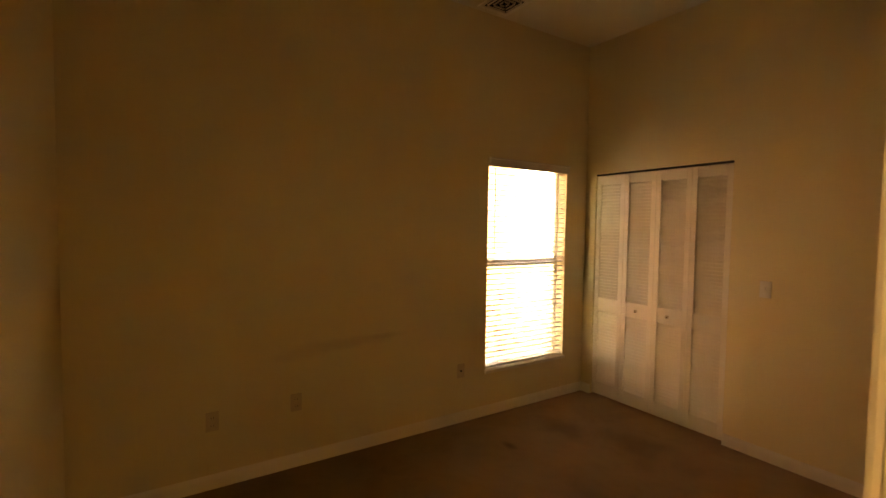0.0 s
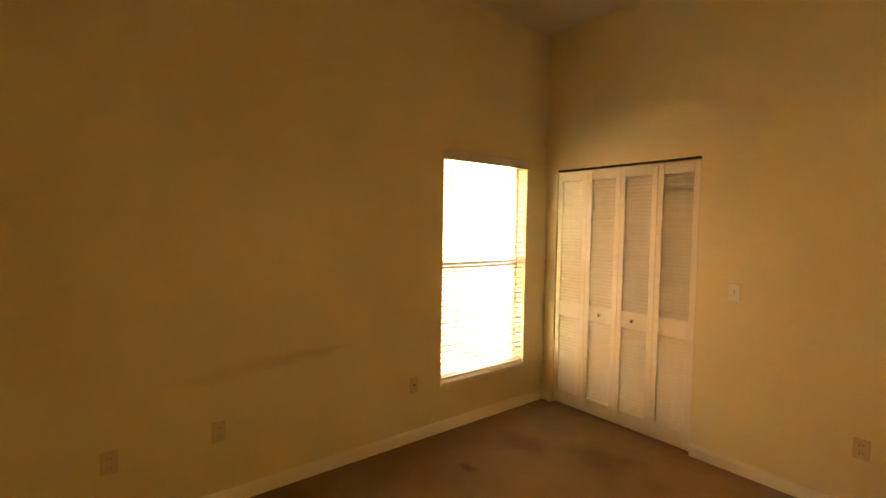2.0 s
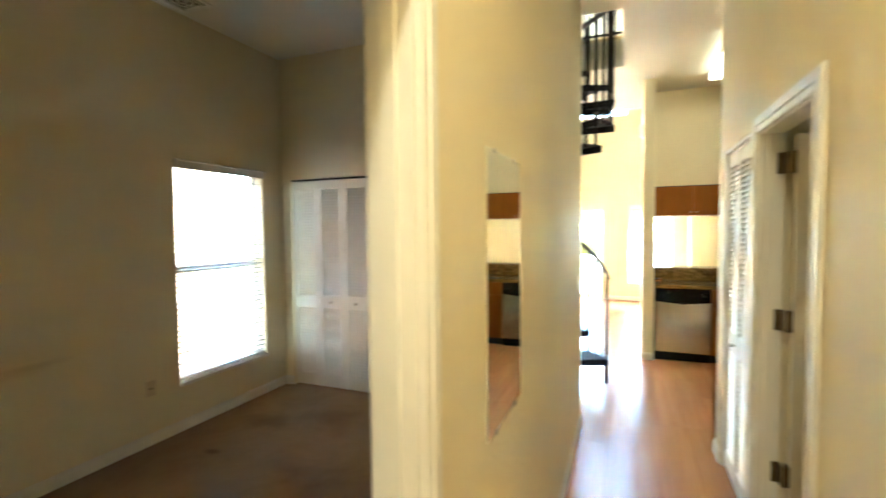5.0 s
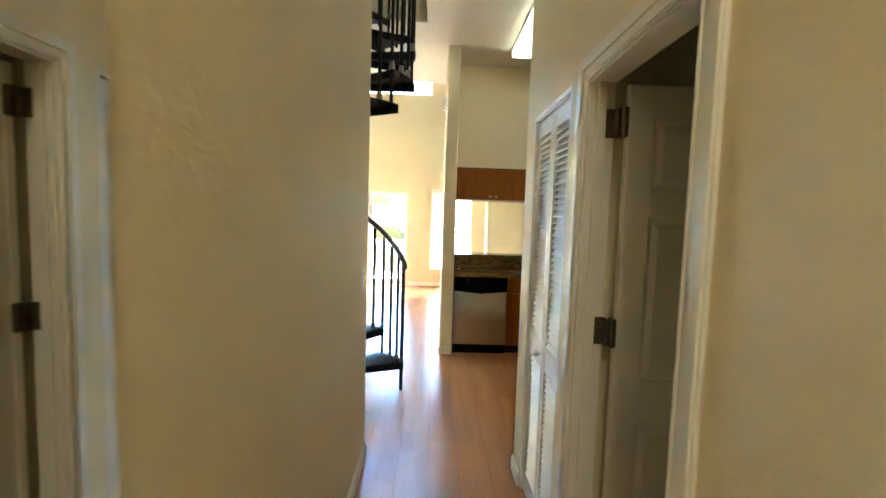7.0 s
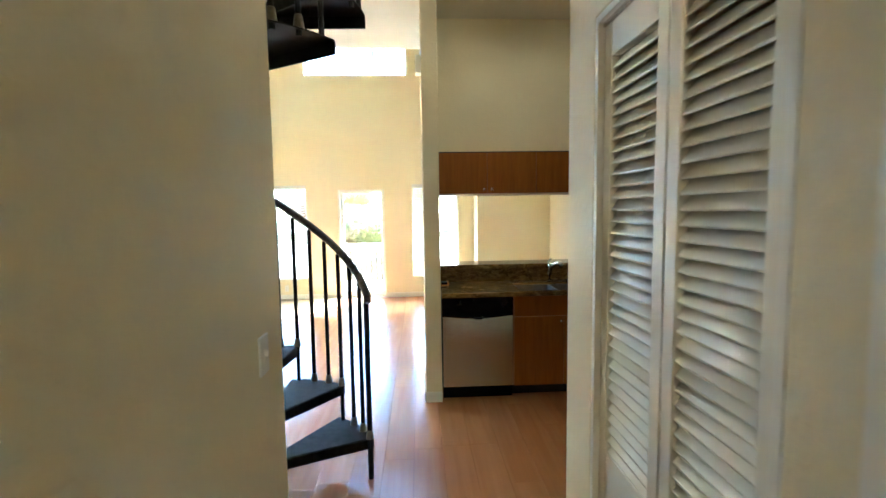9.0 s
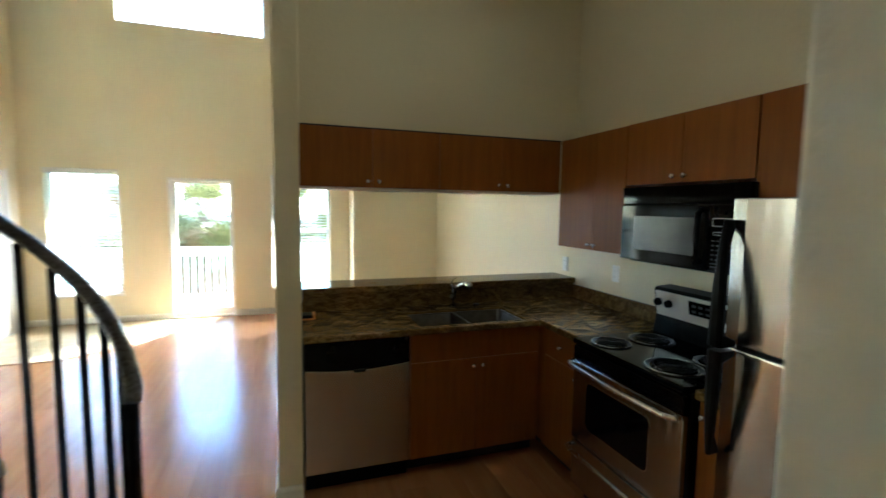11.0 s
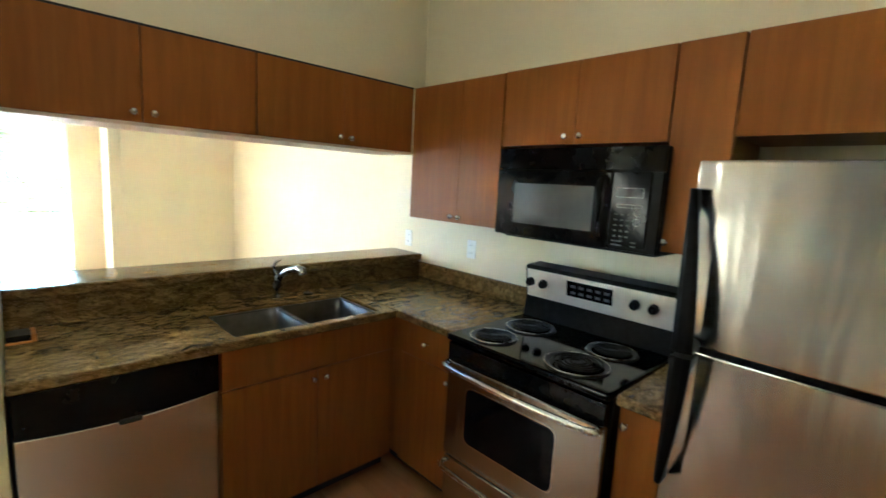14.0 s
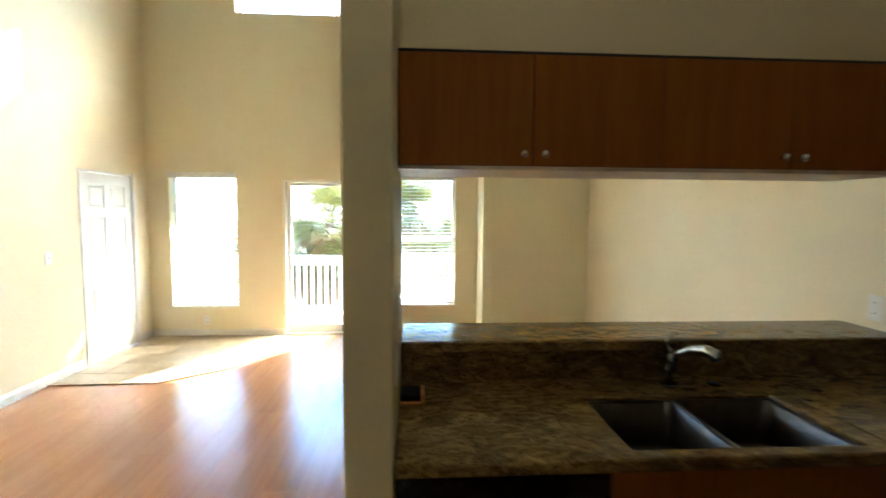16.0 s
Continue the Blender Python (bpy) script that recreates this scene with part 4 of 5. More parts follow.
def worktop():
    top = thing("worktop", "brown speckled granite worktop with an eased edge", "worktop")
    hole = [(1.225, 1.925, 5.80, 6.165)]
    part("slab", slab_with_holes("z", 0.875, 0.915, 0.552, 2.005, 5.745, 6.368, hole), "granite", top, bevel=0.008, segments=3)
    part("slab", boxes((2.005, 5.336, 0.875, 2.678, 6.368, 0.915)), "granite", top, bevel=0.008, segments=3)
    part("slab", boxes((2.0, 4.395, 0.875, 2.678, 4.577, 0.915)), "granite", top, bevel=0.008, segments=3)
    part("backsplash", boxes((2.655, 5.336, 0.9155, 2.678, 6.345, 1.018)), "granite", top, bevel=0.003)
    part("backsplash", boxes((2.655, 4.395, 0.9155, 2.678, 4.577, 1.018)), "granite", top, bevel=0.003)
    part("riser", boxes((0.552, 6.368, 0.880, 2.678, 6.389, 1.029)), "granite", top, bevel=0.002)
    bar = thing("bar_top", "raised brown granite bar top on the low wall", "bar top")
    part("slab", boxes((0.553, 6.3605, 1.0305, 2.678, 6.665, 1.072)), "granite", bar, bevel=0.002)
    part("front_edge", boxes((0.553, 6.345, 1.0305, 2.678, 6.3602, 1.0718)), "granite", bar, "eased granite edge strip", bevel=0.006, segments=3)
    # double sink
    s = thing("kitchen_sink", "double-bowl stainless steel undermount sink", "sink")
    for x0, x1, dep in ((1.235, 1.545, 0.19), (1.563, 1.915, 0.19)):
        y0, y1, zt, t = 5.81, 6.155, 0.9, 0.002
        bm = boxes((x0, y0, zt - dep, x1, y1, zt))
        bmesh.ops.delete(bm, geom=[f for f in bm.faces if f.normal.z > 0.5], context="FACES_ONLY")
        bmesh.ops.bevel(bm, geom=[e for e in bm.edges if not e.is_boundary], offset=0.035, segments=4, affect="EDGES", profile=0.5)
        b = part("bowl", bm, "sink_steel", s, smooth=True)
        mod = b.modifiers.new("thick", "SOLIDIFY")
        mod.thickness, mod.offset = t, 1
        part("drain", rods((((x0 + x1) / 2, 6.0, zt - dep + 0.003), ((x0 + x1) / 2, 6.0, zt - dep + 0.008), 0.042, 20)), "chrome", s, "chrome drain strainer", bevel=0.002)
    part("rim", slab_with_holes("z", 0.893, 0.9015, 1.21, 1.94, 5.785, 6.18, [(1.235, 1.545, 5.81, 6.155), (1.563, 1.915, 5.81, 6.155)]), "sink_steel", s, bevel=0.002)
    # faucet
    f = thing("kitchen_faucet", "chrome single-lever pull-out kitchen faucet", "faucet")
    part("base", rods(((1.60, 6.265, 0.9145), (1.60, 6.265, 0.925), 0.032, 20)), "faucet_metal", f, bevel=0.003)
    part("body", tube([(1.60, 6.265, 0.924), (1.60, 6.265, 0.98), (1.602, 6.26, 1.02), (1.606, 6.25, 1.045)], [0.024, 0.022, 0.023, 0.018], 16), "faucet_metal", f, smooth=True)
    part("spout", tube([(1.603, 6.255, 1.02), (1.612, 6.22, 1.055), (1.625, 6.17, 1.085), (1.64, 6.11, 1.10), (1.648, 6.08, 1.095), (1.65, 6.07, 1.075)], [0.015, 0.016, 0.018, 0.022, 0.023, 0.021], 14), "faucet_metal", f, smooth=True)
    part("lever", tube([(1.602, 6.26, 1.03), (1.59, 6.27, 1.06), (1.588, 6.275, 1.09), (1.60, 6.27, 1.115), (1.622, 6.262, 1.126)], [0.013, 0.012, 0.010, 0.008, 0.005], 10), "faucet_metal", f, "curved chrome lever", smooth=True)
    h = thing("hole_cover", "small black round plug on the granite behind the sink", "sink plug", (1.78, 6.265, 0.9145))
    part("disc", rods(((0, 0, 0), (0, 0, 0.012), 0.024, 18)), "black_plastic", h, bevel=0.004)
    b = thing("small_box", "small black box with an orange edge lying on the granite worktop", "box", (0.6, 6.19, 0.915))
    part("case", boxes((-0.042, -0.05, 0, 0.028, 0.045, 0.028)), "black_plastic", b, bevel=0.004)
    part("band", boxes((0.028, -0.052, 0, 0.042, 0.046, 0.03)), "tape_orange", b, "orange end band", bevel=0.003)
    part("tray", boxes((-0.043, -0.058, 0, 0.03, -0.05, 0.008)), "tape_orange", b, "orange front lip", bevel=0.002)


MAT["faucet_metal"] = mottled("dulled_chrome", (0.30, 0.295, 0.285), (0.38, 0.375, 0.36), 30, 0.2, 1.0)
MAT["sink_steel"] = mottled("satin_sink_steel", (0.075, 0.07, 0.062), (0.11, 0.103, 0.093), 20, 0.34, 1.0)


def dishwasher():
    d = thing("dishwasher", "stainless steel dishwasher with a black control strip", "dishwasher")
    x0, x1 = 0.557, 1.157
    part("body", boxes((x0, 5.80, 0.1, x1, 6.36, 0.872)), "black_plastic", d)
    arc = [(x0 + 0.004 + (x1 - x0 - 0.01) * k / 16, 0.716 - 0.022 * math.sin(math.pi * k / 16)) for k in range(17)]
    part("door", prism([(x0 + 0.004, 0.112), *arc, (x1 - 0.006, 0.112)], "y", 5.775, 5.80), "steel", d, "brushed stainless door", bevel=0.003)
    c = part("control_panel", prism([*[(x, z + 0.004) for x, z in arc], (x1 - 0.006, 0.868), (x0 + 0.004, 0.868)], "y", 5.764, 5.80), "black_gloss", d, "black control strip with a bowed lower edge", bevel=0.003)
    part("latch", boxes((0.825, 5.757, 0.686, 0.895, 5.77, 0.706)), "black_plastic", c, bevel=0.006)
    part("toe_panel", boxes((x0 + 0.004, 5.83, 0.0, x1 - 0.004, 5.85, 0.1)), "black_plastic", d)


def kitchen_range():
    r = thing("electric_range", "stainless electric coil range with a black cooktop", "range")
    y0, y1, xf, xb = 4.583, 5.331, 2.0, 2.672
    part("body", boxes((xf, y0, 0.09, xb, y1, 0.893)), "black_plastic", r, bevel=0.003)
    part("base", boxes((xf + 0.05, y0 + 0.03, 0.0, xb - 0.03, y1 - 0.03, 0.09)), "dark_gap", r)
    top = part("cooktop", boxes((xf - 0.045, y0, 0.892, xb - 0.166, y1, 0.921)), "black_gloss", r, "black enamel cooktop", bevel=0.008, segments=3)
    for x, y, rad in ((2.085, 5.175, 0.078), (2.335, 5.16, 0.09), (2.105, 4.785, 0.098), (2.345, 4.765, 0.078)):
        p = bmesh.new()
        rings = [(rad + 0.026, 0.9215), (rad + 0.024, 0.926), (rad + 0.016, 0.927), (rad + 0.002, 0.9205), (rad * 0.4, 0.9212), (0.002, 0.9212)]
        prev = None
        for rr, z in rings:
            ring = [p.verts.new((x + rr * math.cos(a), y + rr * math.sin(a), z)) for a in (2 * math.pi * k / 36 for k in range(36))]
            if prev:
                for k in range(36):
                    p.faces.new((prev[k], prev[(k + 1) % 36], ring[(k + 1) % 36], ring[k]))
            prev = ring
        pan = part("drip_pan", p, "chrome_dark", r, "dark drip pan with a chrome rim", smooth=True)
        part("pan_ring", tube([(x + (rad + 0.022) * math.cos(a), y + (rad + 0.022) * math.sin(a), 0.927) for a in (2 * math.pi * k / 40 for k in range(41))], 0.0022, 6), "chrome", pan, smooth=True)
        turns = 4
        pts = [(x + (0.018 + (rad - 0.02) * s) * math.cos(turns * 2 * math.pi * s), y + (0.018 + (rad - 0.02) * s) * math.sin(turns * 2 * math.pi * s), 0.9335) for s in (k / 110 for k in range(111))]
        part("coil", tube(pts, 0.0042, 6), "black_metal", r, "black spiral heating coil", smooth=True)
    g = part("backguard", prism([(xb - 0.165, 0.921), (xb - 0.15, 1.02), (xb - 0.172, 1.168), (xb - 0.165, 1.183), (xb - 0.06, 1.19), (xb, 1.17), (xb, 0.90), (xb - 0.165, 0.90)], "y", y0, y1), "black_plastic", r, "black backguard", bevel=0.006)
    face = lambda z, off: xb - 0.1545 - (z - 1.05) * 0.148 - off
    a, b = 1.022, 1.163
    part("fascia", prism([(face(a, 0.004), a), (face(b, 0.004), b), (face(b, -0.004), b), (face(a, -0.004), a)], "y", y0 + 0.012, y1 - 0.012), "satin_steel", g, "stainless control fascia", bevel=0.003)
    part("display", prism([(face(1.068, 0.006), 1.068), (face(1.143, 0.006), 1.143), (face(1.143, 0), 1.143), (face(1.068, 0), 1.068)], "y", 4.86, 5.09), "black_gloss", g, "black clock display", bevel=0.002)
    for i in range(5):
        for j in range(2):
            zz = 1.082 + j * 0.03
            part("button", prism([(face(zz, 0.0068), zz), (face(zz + 0.012, 0.0068), zz + 0.012), (face(zz + 0.012, 0.005), zz + 0.012), (face(zz, 0.005), zz)], "y", 4.875 + i * 0.042, 4.9 + i * 0.042), "key_grey", g)
    for y in (5.293, 5.218, 4.757, 4.678):
        k = part("knob", rods(((face(1.1, 0.004), y, 1.1), (face(1.1, 0.03), y, 1.096), 0.023, 20, 0.019)), "black_plastic", r, "black control knob", bevel=0.003)
        part("pointer", boxes((face(1.1, 0.034), y - 0.004, 1.08, face(1.1, 0.026), y + 0.004, 1.115)), "black_plastic", k, bevel=0.002)
    d = part("oven_door", boxes((xf - 0.035, y0 + 0.006, 0.358, xf - 0.001, y1 - 0.006, 0.80)), "steel_v", r, "brushed stainless oven door", bevel=0.01, segments=3)
    part("door_top", boxes((xf - 0.037, y0 + 0.006, 0.802, xf - 0.001, y1 - 0.006, 0.884)), "black_gloss", r, "black vent strip above the oven door", bevel=0.004)
    wy0, wy1, wz0, wz1, q = 4.765, 5.205, 0.462, 0.712, 0.032
    ol = [(cy + q * math.cos(radians(d)), cz + q * math.sin(radians(d))) for cy, cz, d0 in ((wy1 - q, wz1 - q, 0), (wy0 + q, wz1 - q, 90), (wy0 + q, wz0 + q, 180), (wy1 - q, wz0 + q, 270)) for d in (d0, d0 + 30, d0 + 60, d0 + 90)]
    rim = [((y - 4.985) * 1.022 + 4.985, (z - 0.587) * 1.04 + 0.587) for y, z in ol]
    part("window_rim", prism(rim, "x", xf - 0.0365, xf - 0.03), "chrome", d, "thin bright rim")
    part("oven_window", prism(ol, "x", xf - 0.0375, xf - 0.03), "black_gloss", d, "black glass oven window", bevel=0.001)
    bow = [(xf - 0.035, y1 - 0.012, 0.795), (xf - 0.07, y1 - 0.02, 0.793), (xf - 0.085, y1 - 0.06, 0.79), (xf - 0.092, (y0 + y1) / 2, 0.785), (xf - 0.085, y0 + 0.06, 0.79), (xf - 0.07, y0 + 0.02, 0.793), (xf - 0.035, y0 + 0.012, 0.795)]
    part("door_handle", tube(bow, 0.013, 12), "nickel", d, "bowed stainless handle", smooth=True)
    w = part("drawer", boxes((xf - 0.03, y0 + 0.006, 0.095, xf - 0.001, y1 - 0.006, 0.350)), "steel_v", r, "stainless storage drawer", bevel=0.008)
    bow = [(x + 0.004, y, 0.322) for x, y, _ in bow]
    part("drawer_handle", tube(bow, 0.011, 12), "nickel", w, "bowed stainless handle", smooth=True)


MAT["chrome_dark"] = mottled("used_drip_pan", (0.012, 0.011, 0.010), (0.035, 0.033, 0.03), 40, 0.3, 0.9)


def microwave():
    m = thing("microwave", "black over-the-range microwave below the cherry cabinet", "microwave")
    y0, y1, z0, z1, xf = 4.613, 5.372, 1.335, 1.742, 2.283
    part("body", boxes((xf + 0.02, y0, z0 + 0.012, 2.676, y1, z1)), "black_plastic", m, bevel=0.004)
    part("underside", boxes((xf + 0.05, y0 + 0.02, z0, 2.67, y1 - 0.02, z0 + 0.012)), "black_metal", m, bevel=0.004)
    part("vent_strip", boxes((xf - 0.002, y0 + 0.002, 1.652, xf + 0.02, y1 - 0.002, z1)), "black_gloss", m, "glossy black vent strip", bevel=0.004)
    d = part("door", boxes((xf - 0.006, 4.808, z0 + 0.014, xf + 0.02, y1 - 0.002, 1.648)), "black_gloss", m, "glossy black door", bevel=0.006)
    part("window", boxes((xf - 0.0075, 4.877, 1.408, xf - 0.004, 5.268, 1.588)), "mw_window", d, "grey mesh window", bevel=0.001)
    part("handle", tube([(xf - 0.006, 4.838, 1.385), (xf - 0.036, 4.836, 1.40), (xf - 0.042, 4.835, 1.5), (xf - 0.036, 4.836, 1.61), (xf - 0.006, 4.838, 1.63)], 0.013, 10), "black_gloss", d, smooth=True)
    part("side_trim", boxes((xf - 0.004, y0 + 0.002, z0 + 0.014, xf + 0.02, 4.656, 1.648)), "black_plastic", m, bevel=0.004)
    c = part("control_panel", boxes((xf - 0.005, 4.659, z0 + 0.03, xf + 0.02, 4.804, 1.648)), "black_gloss", m, "black key pad", bevel=0.004)
    for name, p, q, za, zb in (("display_frame", 4.679, 4.783, 1.551, 1.588), ("key_frame", 4.679, 4.777, 1.512, 1.527)):
        part(name, slab_with_holes("x", xf - 0.0062, xf - 0.0045, p, q, za, zb, [(p + 0.003, q - 0.003, za + 0.003, zb - 0.003)]), "grey_metal", c)
    for i in range(3):
        for j in range(5):
            part("button", boxes((xf - 0.0062, 4.722 + i * 0.024, 1.40 + j * 0.021, xf - 0.0045, 4.734 + i * 0.024, 1.406 + j * 0.021)), "key_grey", c)
    for zz in (1.385, 1.37):
        for p, q in ((4.69, 4.71), (4.745, 4.785)):
            part("key_print", boxes((xf - 0.0062, p, zz - 0.003, xf - 0.0045, q, zz + 0.002)), "key_grey", c)
    for zz in (1.496, 1.461):
        part("dial", tube([(xf - 0.0065, 4.695 + 0.013 * math.cos(a), zz + 0.013 * math.sin(a)) for a in (2 * math.pi * k / 20 for k in range(21))], 0.0016, 5), "grey_metal", c)


MAT["key_grey"] = mottled("key_print", (0.06, 0.06, 0.06), (0.09, 0.09, 0.09), 60, 0.4)
MAT["mw_window"] = mottled("mesh_window", (0.05, 0.05, 0.048), (0.07, 0.07, 0.066), 8, 0.2)


def refrigerator():
    f = thing("refrigerator", "stainless steel top-freezer refrigerator with black handles", "refrigerator")
    y0, y1, xf = 3.53, 4.388, 1.892
    part("cabinet", boxes((xf + 0.075, y0 + 0.005, 0.02, 2.66, y1 - 0.006, 1.645)), "black_plastic", f, "black textured cabinet", bevel=0.006)
    part("gasket", boxes((xf + 0.06, y0 + 0.012, 0.06, xf + 0.075, y1 - 0.012, 1.64)), "dark_gap", f)

    def bowed(z0, z1):
        n, pts = 14, []
        for i in range(n + 1):
            s = i / n
            pts.append((xf - 0.016 * math.sin(math.pi * s), y0 + (y1 - y0) * s))
        ol = [(xf + 0.06, y0), *[(x + (0.012 if i in (0, n) else 0), y) for i, (x, y) in enumerate(pts)], (xf + 0.06, y1)]
        return prism(ol, "z", z0, z1)

    up = part("freezer_door", bowed(1.176, 1.662), "steel_v", f, "brushed stainless freezer door", bevel=0.006, segments=3)
    low = part("fridge_door", bowed(0.075, 1.160), "steel_v", f, "brushed stainless lower door", bevel=0.006, segments=3)
    part("kick_grille", boxes((xf + 0.03, y0 + 0.02, 0.0, xf + 0.07, y1 - 0.02, 0.068)), "black_plastic", f, bevel=0.003)
    part("hinge_cap", boxes((xf + 0.0, y0 + 0.01, 1.6625, xf + 0.12, y0 + 0.07, 1.678)), "black_plastic", f, bevel=0.004)

    def handle(parent, za, zb, lean, drop):
        """A tapering blade that stands out most where the two doors meet; s runs from there to its tip."""
        n, bm, rings = 20, bmesh.new(), []
        for i in range(n + 1):
            s = i / n
            z = za + (zb - za) * s
            out = 0.098 - drop * s ** 2.2
            wide = 0.027 - 0.018 * s ** 1.6
            yy = y1 - 0.046 + lean * s ** 1.8
            x = xf + 0.004 - out
            deep = 0.026 + (0.05 if i in (0, 1) else 0.0) + 0.03 * max(0.0, s - 0.8) / 0.2
            rings.append([bm.verts.new(p) for p in ((x + 0.006, yy - wide, z), (x, yy - wide * 0.4, z), (x, yy + wide * 0.4, z), (x + 0.006, yy + wide, z), (x + deep, yy + wide * 0.8, z), (x + deep, yy - wide * 0.8, z))])
        for a, b in zip(rings, rings[1:]):
            for k in range(6):
                bm.faces.new((a[k], a[(k + 1) % 6], b[(k + 1) % 6], b[k]))
        bm.faces.new(rings[0]), bm.faces.new(rings[-1])
        part("handle", bm, "black_plastic", parent, "long black curved handle", bevel=0.003)

    handle(up, 1.174, 1.59, 0.040, 0.066)
    handle(low, 1.162, 0.785, 0.028, 0.035)


# ---- spiral stair ----
def spiral_stair():
    cx, cy, r, first, step, rise, z1 = -0.515, 4.45, 0.63, 23.0, 30.0, 0.231, 0.25
    n = 15
    st = thing("spiral_staircase", "black painted steel spiral staircase rising to the loft", "staircase", (cx, cy, 0))
    ang = lambda d: (math.cos(radians(d)), math.sin(radians(d)))
    part("centre_pole", rods(((0, 0, 0), (0, 0, 4.6), 0.045, 20)), "black_metal", st, smooth=False)
    part("pole_base", rods(((0, 0, 0), (0, 0, 0.012), 0.12, 24)), "black_metal", st, bevel=0.003)
    rail = []
    for i in range(n):
        a0, z = first + i * step, z1 + i * rise
        a1 = a0 + step + 5
        arc = [(r + 0.02) * Vector(ang(a0 + (a1 - a0) * k / 6)) for k in range(7)]
        out = [0.05 * Vector(ang(a0)), *arc, 0.05 * Vector(ang(a1))]
        bm = prism([(p.x, p.y) for p in out], "z", z - 0.006, z)
        t = part("tread", bm, "black_metal", st, bevel=0.002)
        for a in (a0, a1):
            d = Vector(ang(a))
            side = Vector((-d.y, d.x)) * 0.004
            p, q = 0.05 * d, (r + 0.02) * d
            bm = prism([(p.x - side.x, p.y - side.y), (q.x - side.x, q.y - side.y), (q.x + side.x, q.y + side.y), (p.x + side.x, p.y + side.y)], "z", z - 0.062, z - 0.006)
            part("tread_lip", bm, "black_metal", t)
        part("hub", rods(((0, 0, z - 0.1), (0, 0, z), 0.056, 18)), "black_metal", st, bevel=0.003)
        for k in range(3):
            a = a0 + k * step / 3
            d = Vector(ang(a)) * r
            foot = (0.0 if i == 0 else z - rise) if k == 0 else z - 0.03
            zr = z + 0.85 + (rise * k / 3)
            b = part("newel_post" if (i == 0 and k == 0) else "baluster", rods(((d.x, d.y, foot), (d.x, d.y, zr), 0.016 if (i == 0 and k == 0) else 0.0125, 8)), "black_metal", st)
            part("collar", rods(((d.x, d.y, z), (d.x, d.y, z + 0.055), 0.024, 10, 0.016)), "collar", b, "worn brass-coloured collar", bevel=0.003)
    m = n * 10
    pts = [Vector((*(r * Vector(ang(first - 3 + (n * step + 3) * k / m))), z1 + 0.86 + (n * rise) * k / m)) for k in range(m + 1)]
    pts = [pts[0] - Vector((0, 0.02, 0.03))] + pts
    part("handrail", tube(pts, 0.023, 10), "rail_black", st, "smooth black tubular handrail", smooth=True)
    # guard round the stairwell on the loft
    g = thing("loft_railing", "black steel railing round the loft stairwell", "railing", (0, 0, CEIL + 0.3))
    runs = [((WELL[0], WELL[3] + 0.03), (WELL[1] + 0.03, WELL[3] + 0.03)), ((WELL[1] + 0.03, WELL[3] + 0.03), (WELL[1] + 0.03, WELL[2]))]
    for (ax, ay), (bx, by) in runs:
        for z in (0.08, 0.95):
            part("rail", rods(((ax, ay, z), (bx, by, z), 0.016, 8)), "black_metal", g)
        k = int(math.dist((ax, ay), (bx, by)) / 0.11)
        for i in range(k + 1):
            s = i / k
            x, y = ax + (bx - ax) * s, ay + (by - ay) * s
            end = i in (0, k)
            part("post" if end else "bar", rods(((x, y, 0), (x, y, 0.95), 0.02 if end else 0.008, 8)), "black_metal", g)


MAT["rail_black"] = mottled("polished_black_rail", (0.06, 0.055, 0.05), (0.10, 0.09, 0.082), 30, 0.28)


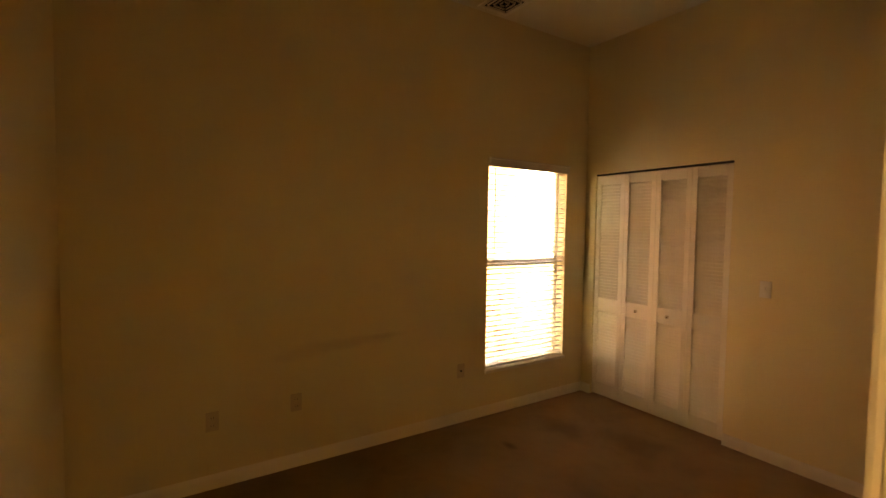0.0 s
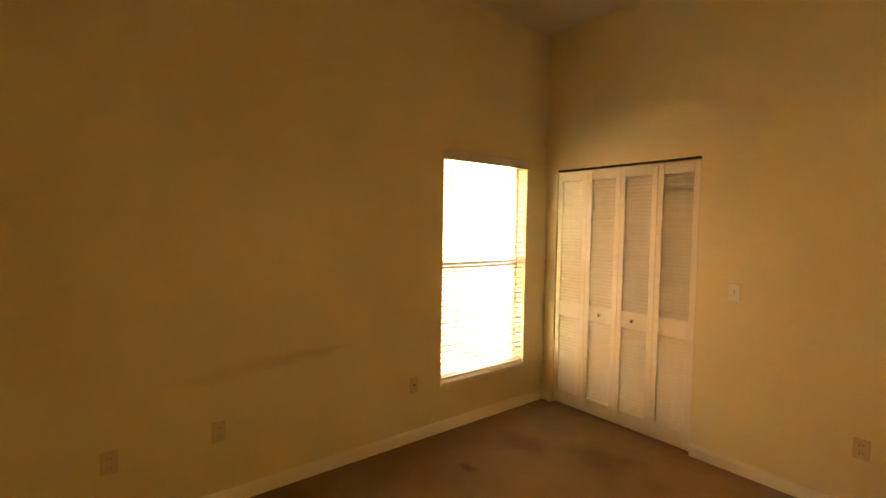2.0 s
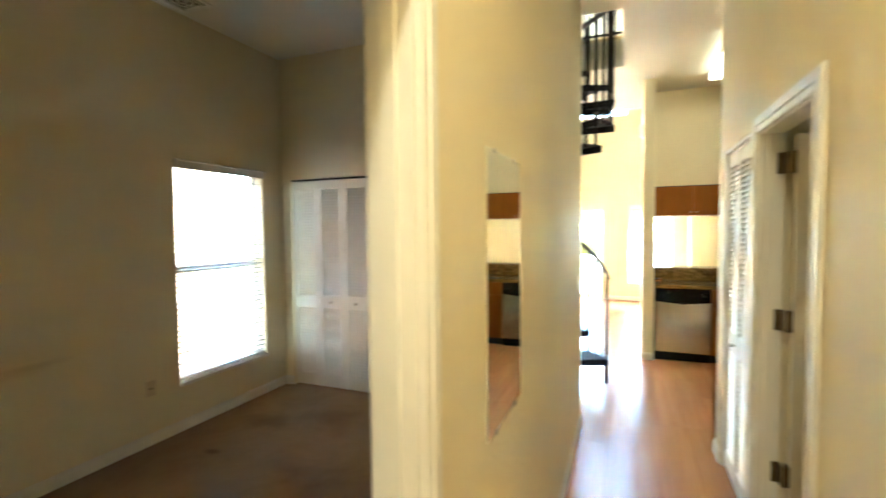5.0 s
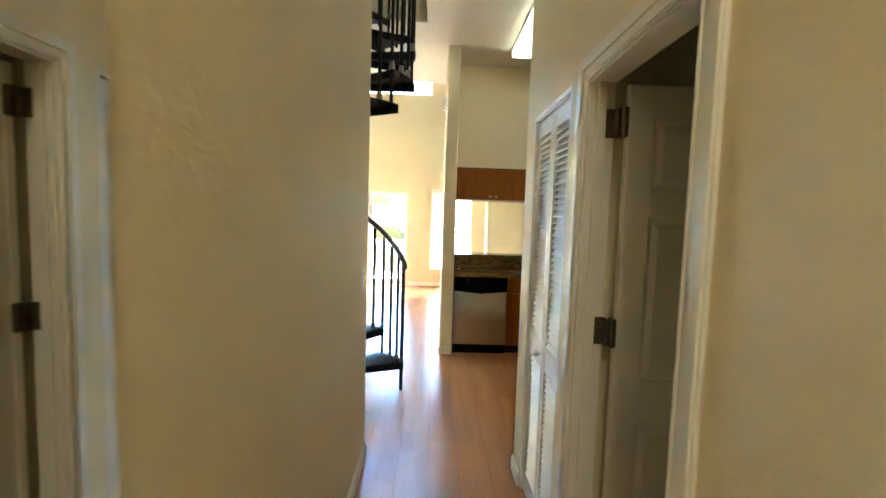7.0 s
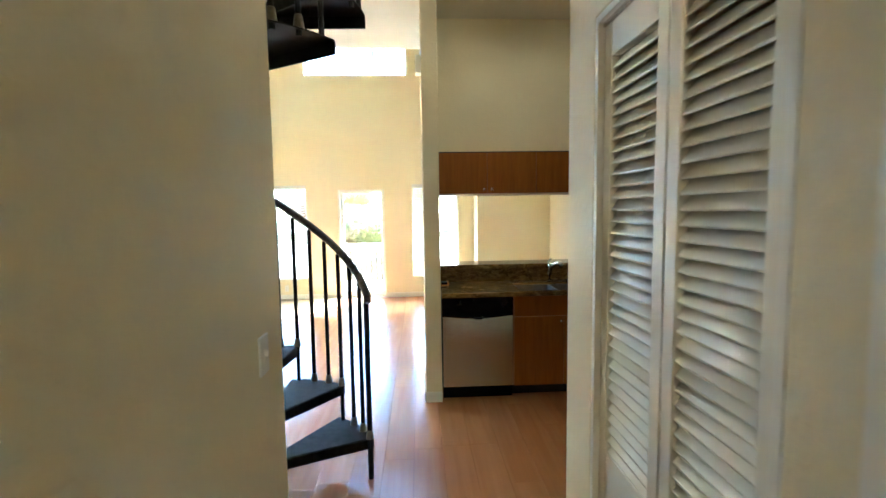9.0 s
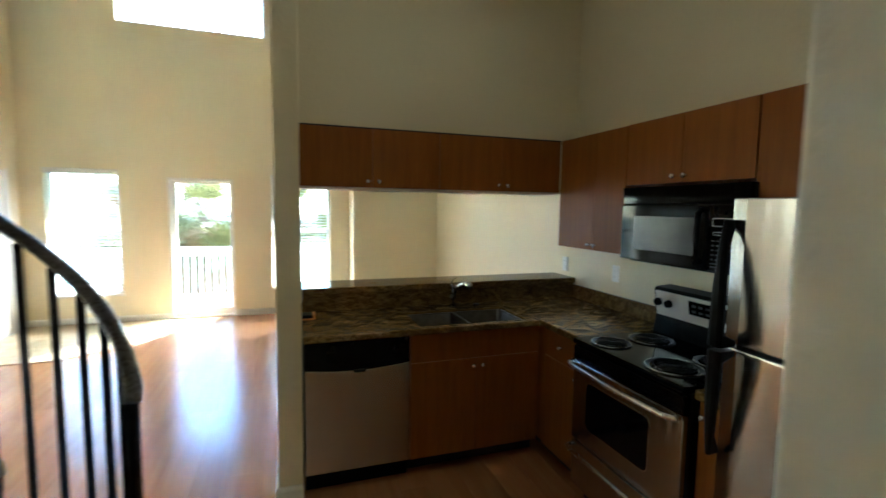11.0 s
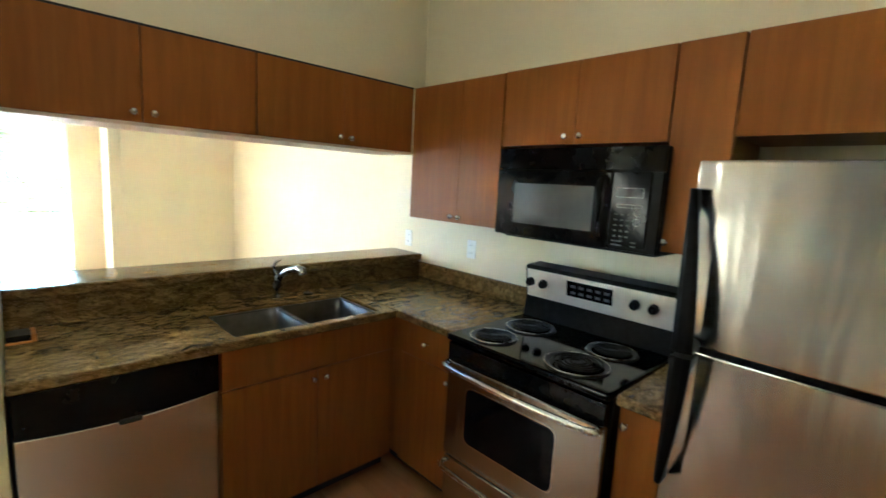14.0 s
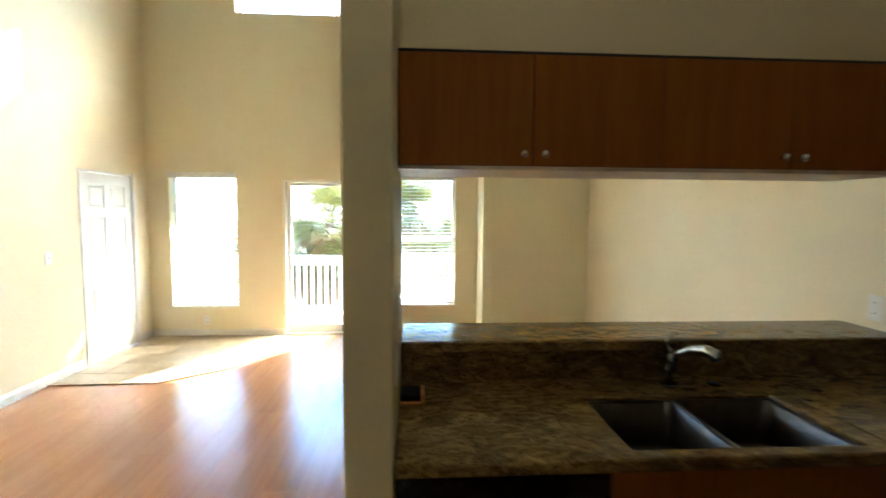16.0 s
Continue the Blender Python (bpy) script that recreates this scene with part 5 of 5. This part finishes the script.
# ---- outside ----
def outside():
    fixed(part("ground", boxes((-300, -300, -3.6, 300, 300, -3.3)), "grass"), "lawn and open ground around the building", "ground")
    fixed(part("road", boxes((-120, 26, -3.31, 120, 33, -3.27)), "asphalt"), "grey asphalt street", "road")
    # pale reflector slab out of view, added to throw daylight up into the bedroom
    fixed(part("pavement", boxes((-9.3, -14, -3.31, -3.5, 22, -3.27)), "concrete"), "pale concrete slab, unseen, added to bounce light up into the bedroom", "pavement")
    fixed(part("floor_balcony", boxes((-3.0, 10.64, -0.2, 2.0, 12.1, -0.03)), "concrete"), "balcony slab", "balcony floor")
    fixed(part("ceiling_balcony", boxes((-3.2, 10.645, 2.63, 2.2, 12.1, 2.78)), "ceiling"), "balcony roof slab", "roof")
    # unseen eave, added to cut the sun entering the high window
    fixed(part("trim_shade_eave", boxes((-3.4, 10.645, 5.2, 3.2, 11.35, 5.3)), "ext_white"), "white eave out of view, added to shade the high window", "roof")
    r = thing("balcony_railing", "white painted wooden balcony railing with square balusters", "railing", (0, 11.75, -0.03))
    part("top_rail", boxes((-3.0, -0.045, 0.88, 2.0, 0.045, 0.94), (-3.0, -0.02, 0.80, 2.0, 0.02, 0.88)), "ext_white", r, bevel=0.006)
    part("bottom_rail", boxes((-3.0, -0.02, 0.07, 2.0, 0.02, 0.15)), "ext_white", r, bevel=0.004)
    me = None
    for i in range(46):
        x = -2.95 + i * 0.108
        if me is None:
            s = part("baluster", boxes((-0.021, -0.018, 0.15, 0.021, 0.018, 0.80)), "ext_white", r)
            me = s.data
        else:
            s = new("baluster", me)
            s.parent = r
        s.location = (x, 0, 0)
    for x in (-3.0, -0.02, 2.0):
        part("post", boxes((x - 0.045, -0.045, 0.0, x + 0.045, 0.045, 0.98 if x != -0.02 else 0.86)), "ext_white", r, bevel=0.004)
    for x, y, top, seed in ((-1.35, 15.0, 1.35, 1), (0.55, 16.5, 1.6, 2), (-3.6, 17.5, 2.2, 3), (1.6, 15.6, 0.6, 4), (-2.4, 21.0, 2.5, 5), (0.0, 22.0, 1.2, 6), (3.2, 19.0, 2.4, 7), (-0.75, 14.6, 0.35, 8), (-1.9, 15.6, 0.5, 9), (0.9, 14.8, 0.2, 10), (-3.0, 15.2, 0.3, 11)):
        palm(x, y, top, seed)
    # the neighbouring house beyond the bedroom window
    h = thing("neighbour_house", "tall salmon stucco house with a shingled roof", "house", (-9.4, 2.0, -3.3))
    part("wall", boxes((-8, -13, 0, 0, 6.4, 9.0)), "stucco", h, "salmon stucco wall")
    part("roof", prism([(-13.6, 9.0), (7.0, 9.0), (3.0, 11.0), (-9.6, 11.0)], "x", -8.6, 0.6), "roof", h, "grey shingled roof")


def palm(x, y, top, seed):
    rng = random.Random(seed)
    p = thing("palm_tree", "green cabbage palm with hanging dry fronds", "palm tree", (x, y, -3.3), "palms beyond the balcony")
    h = top + 3.3
    part("trunk", tube([(0.05 * math.sin(k * 0.7 + seed), 0.04 * math.cos(k), h * k / 8) for k in range(9)], [0.17 - 0.006 * k + 0.012 * (k % 2) for k in range(9)], 12), "bark", p)
    for mat, count, lo, hi, name in (("leaf", 44, -30, 75, "crown"), ("dead_leaf", 16, -75, -15, "dry_fronds")):
        bm = bmesh.new()
        for i in range(count):
            az, el = rng.uniform(0, 360), rng.uniform(lo, hi)
            stem = rng.uniform(0.35, 0.7)
            d = Vector((math.cos(radians(az)) * math.cos(radians(el)), math.sin(radians(az)) * math.cos(radians(el)), math.sin(radians(el))))
            hub = Vector((0, 0, h)) + d * stem
            rod(bm, (0, 0, h - 0.05), hub, 0.012, 5)
            side = d.cross(Vector((0, 0, 1)))
            side = side.normalized() if side.length > 0.05 else Vector((1, 0, 0))
            blades, long = 17, rng.uniform(0.5, 0.85)
            for b in range(blades):
                a = radians(-95 + 190 * b / (blades - 1)) + rng.uniform(-0.05, 0.05)
                w = (d * math.cos(a) + side * math.sin(a)).normalized()
                l = long * (0.75 + 0.25 * math.cos(a)) * rng.uniform(0.85, 1.1)
                n = w.cross(d.cross(side)).normalized() * 0.02
                mid = hub + w * l * 0.55 - Vector((0, 0, 0.03 * l))
                tip = hub + w * l - Vector((0, 0, rng.uniform(0.1, 0.35) * l))
                v = [bm.verts.new(q) for q in (hub, mid - n, tip, mid + n)]
                bm.faces.new(v)
        part(name, bm, mat, p)


MAT["ext_white"] = mottled("exterior_white", (0.74, 0.73, 0.70), (0.80, 0.79, 0.76), 6, 0.5, grain=0.15, grain_scale=80)

trim()
windows()
doors()
closets()
fixtures()
cabinets()
worktop()
dishwasher()
kitchen_range()
microwave()
refrigerator()
spiral_stair()
outside()
plank_floor()
entry_tiles()
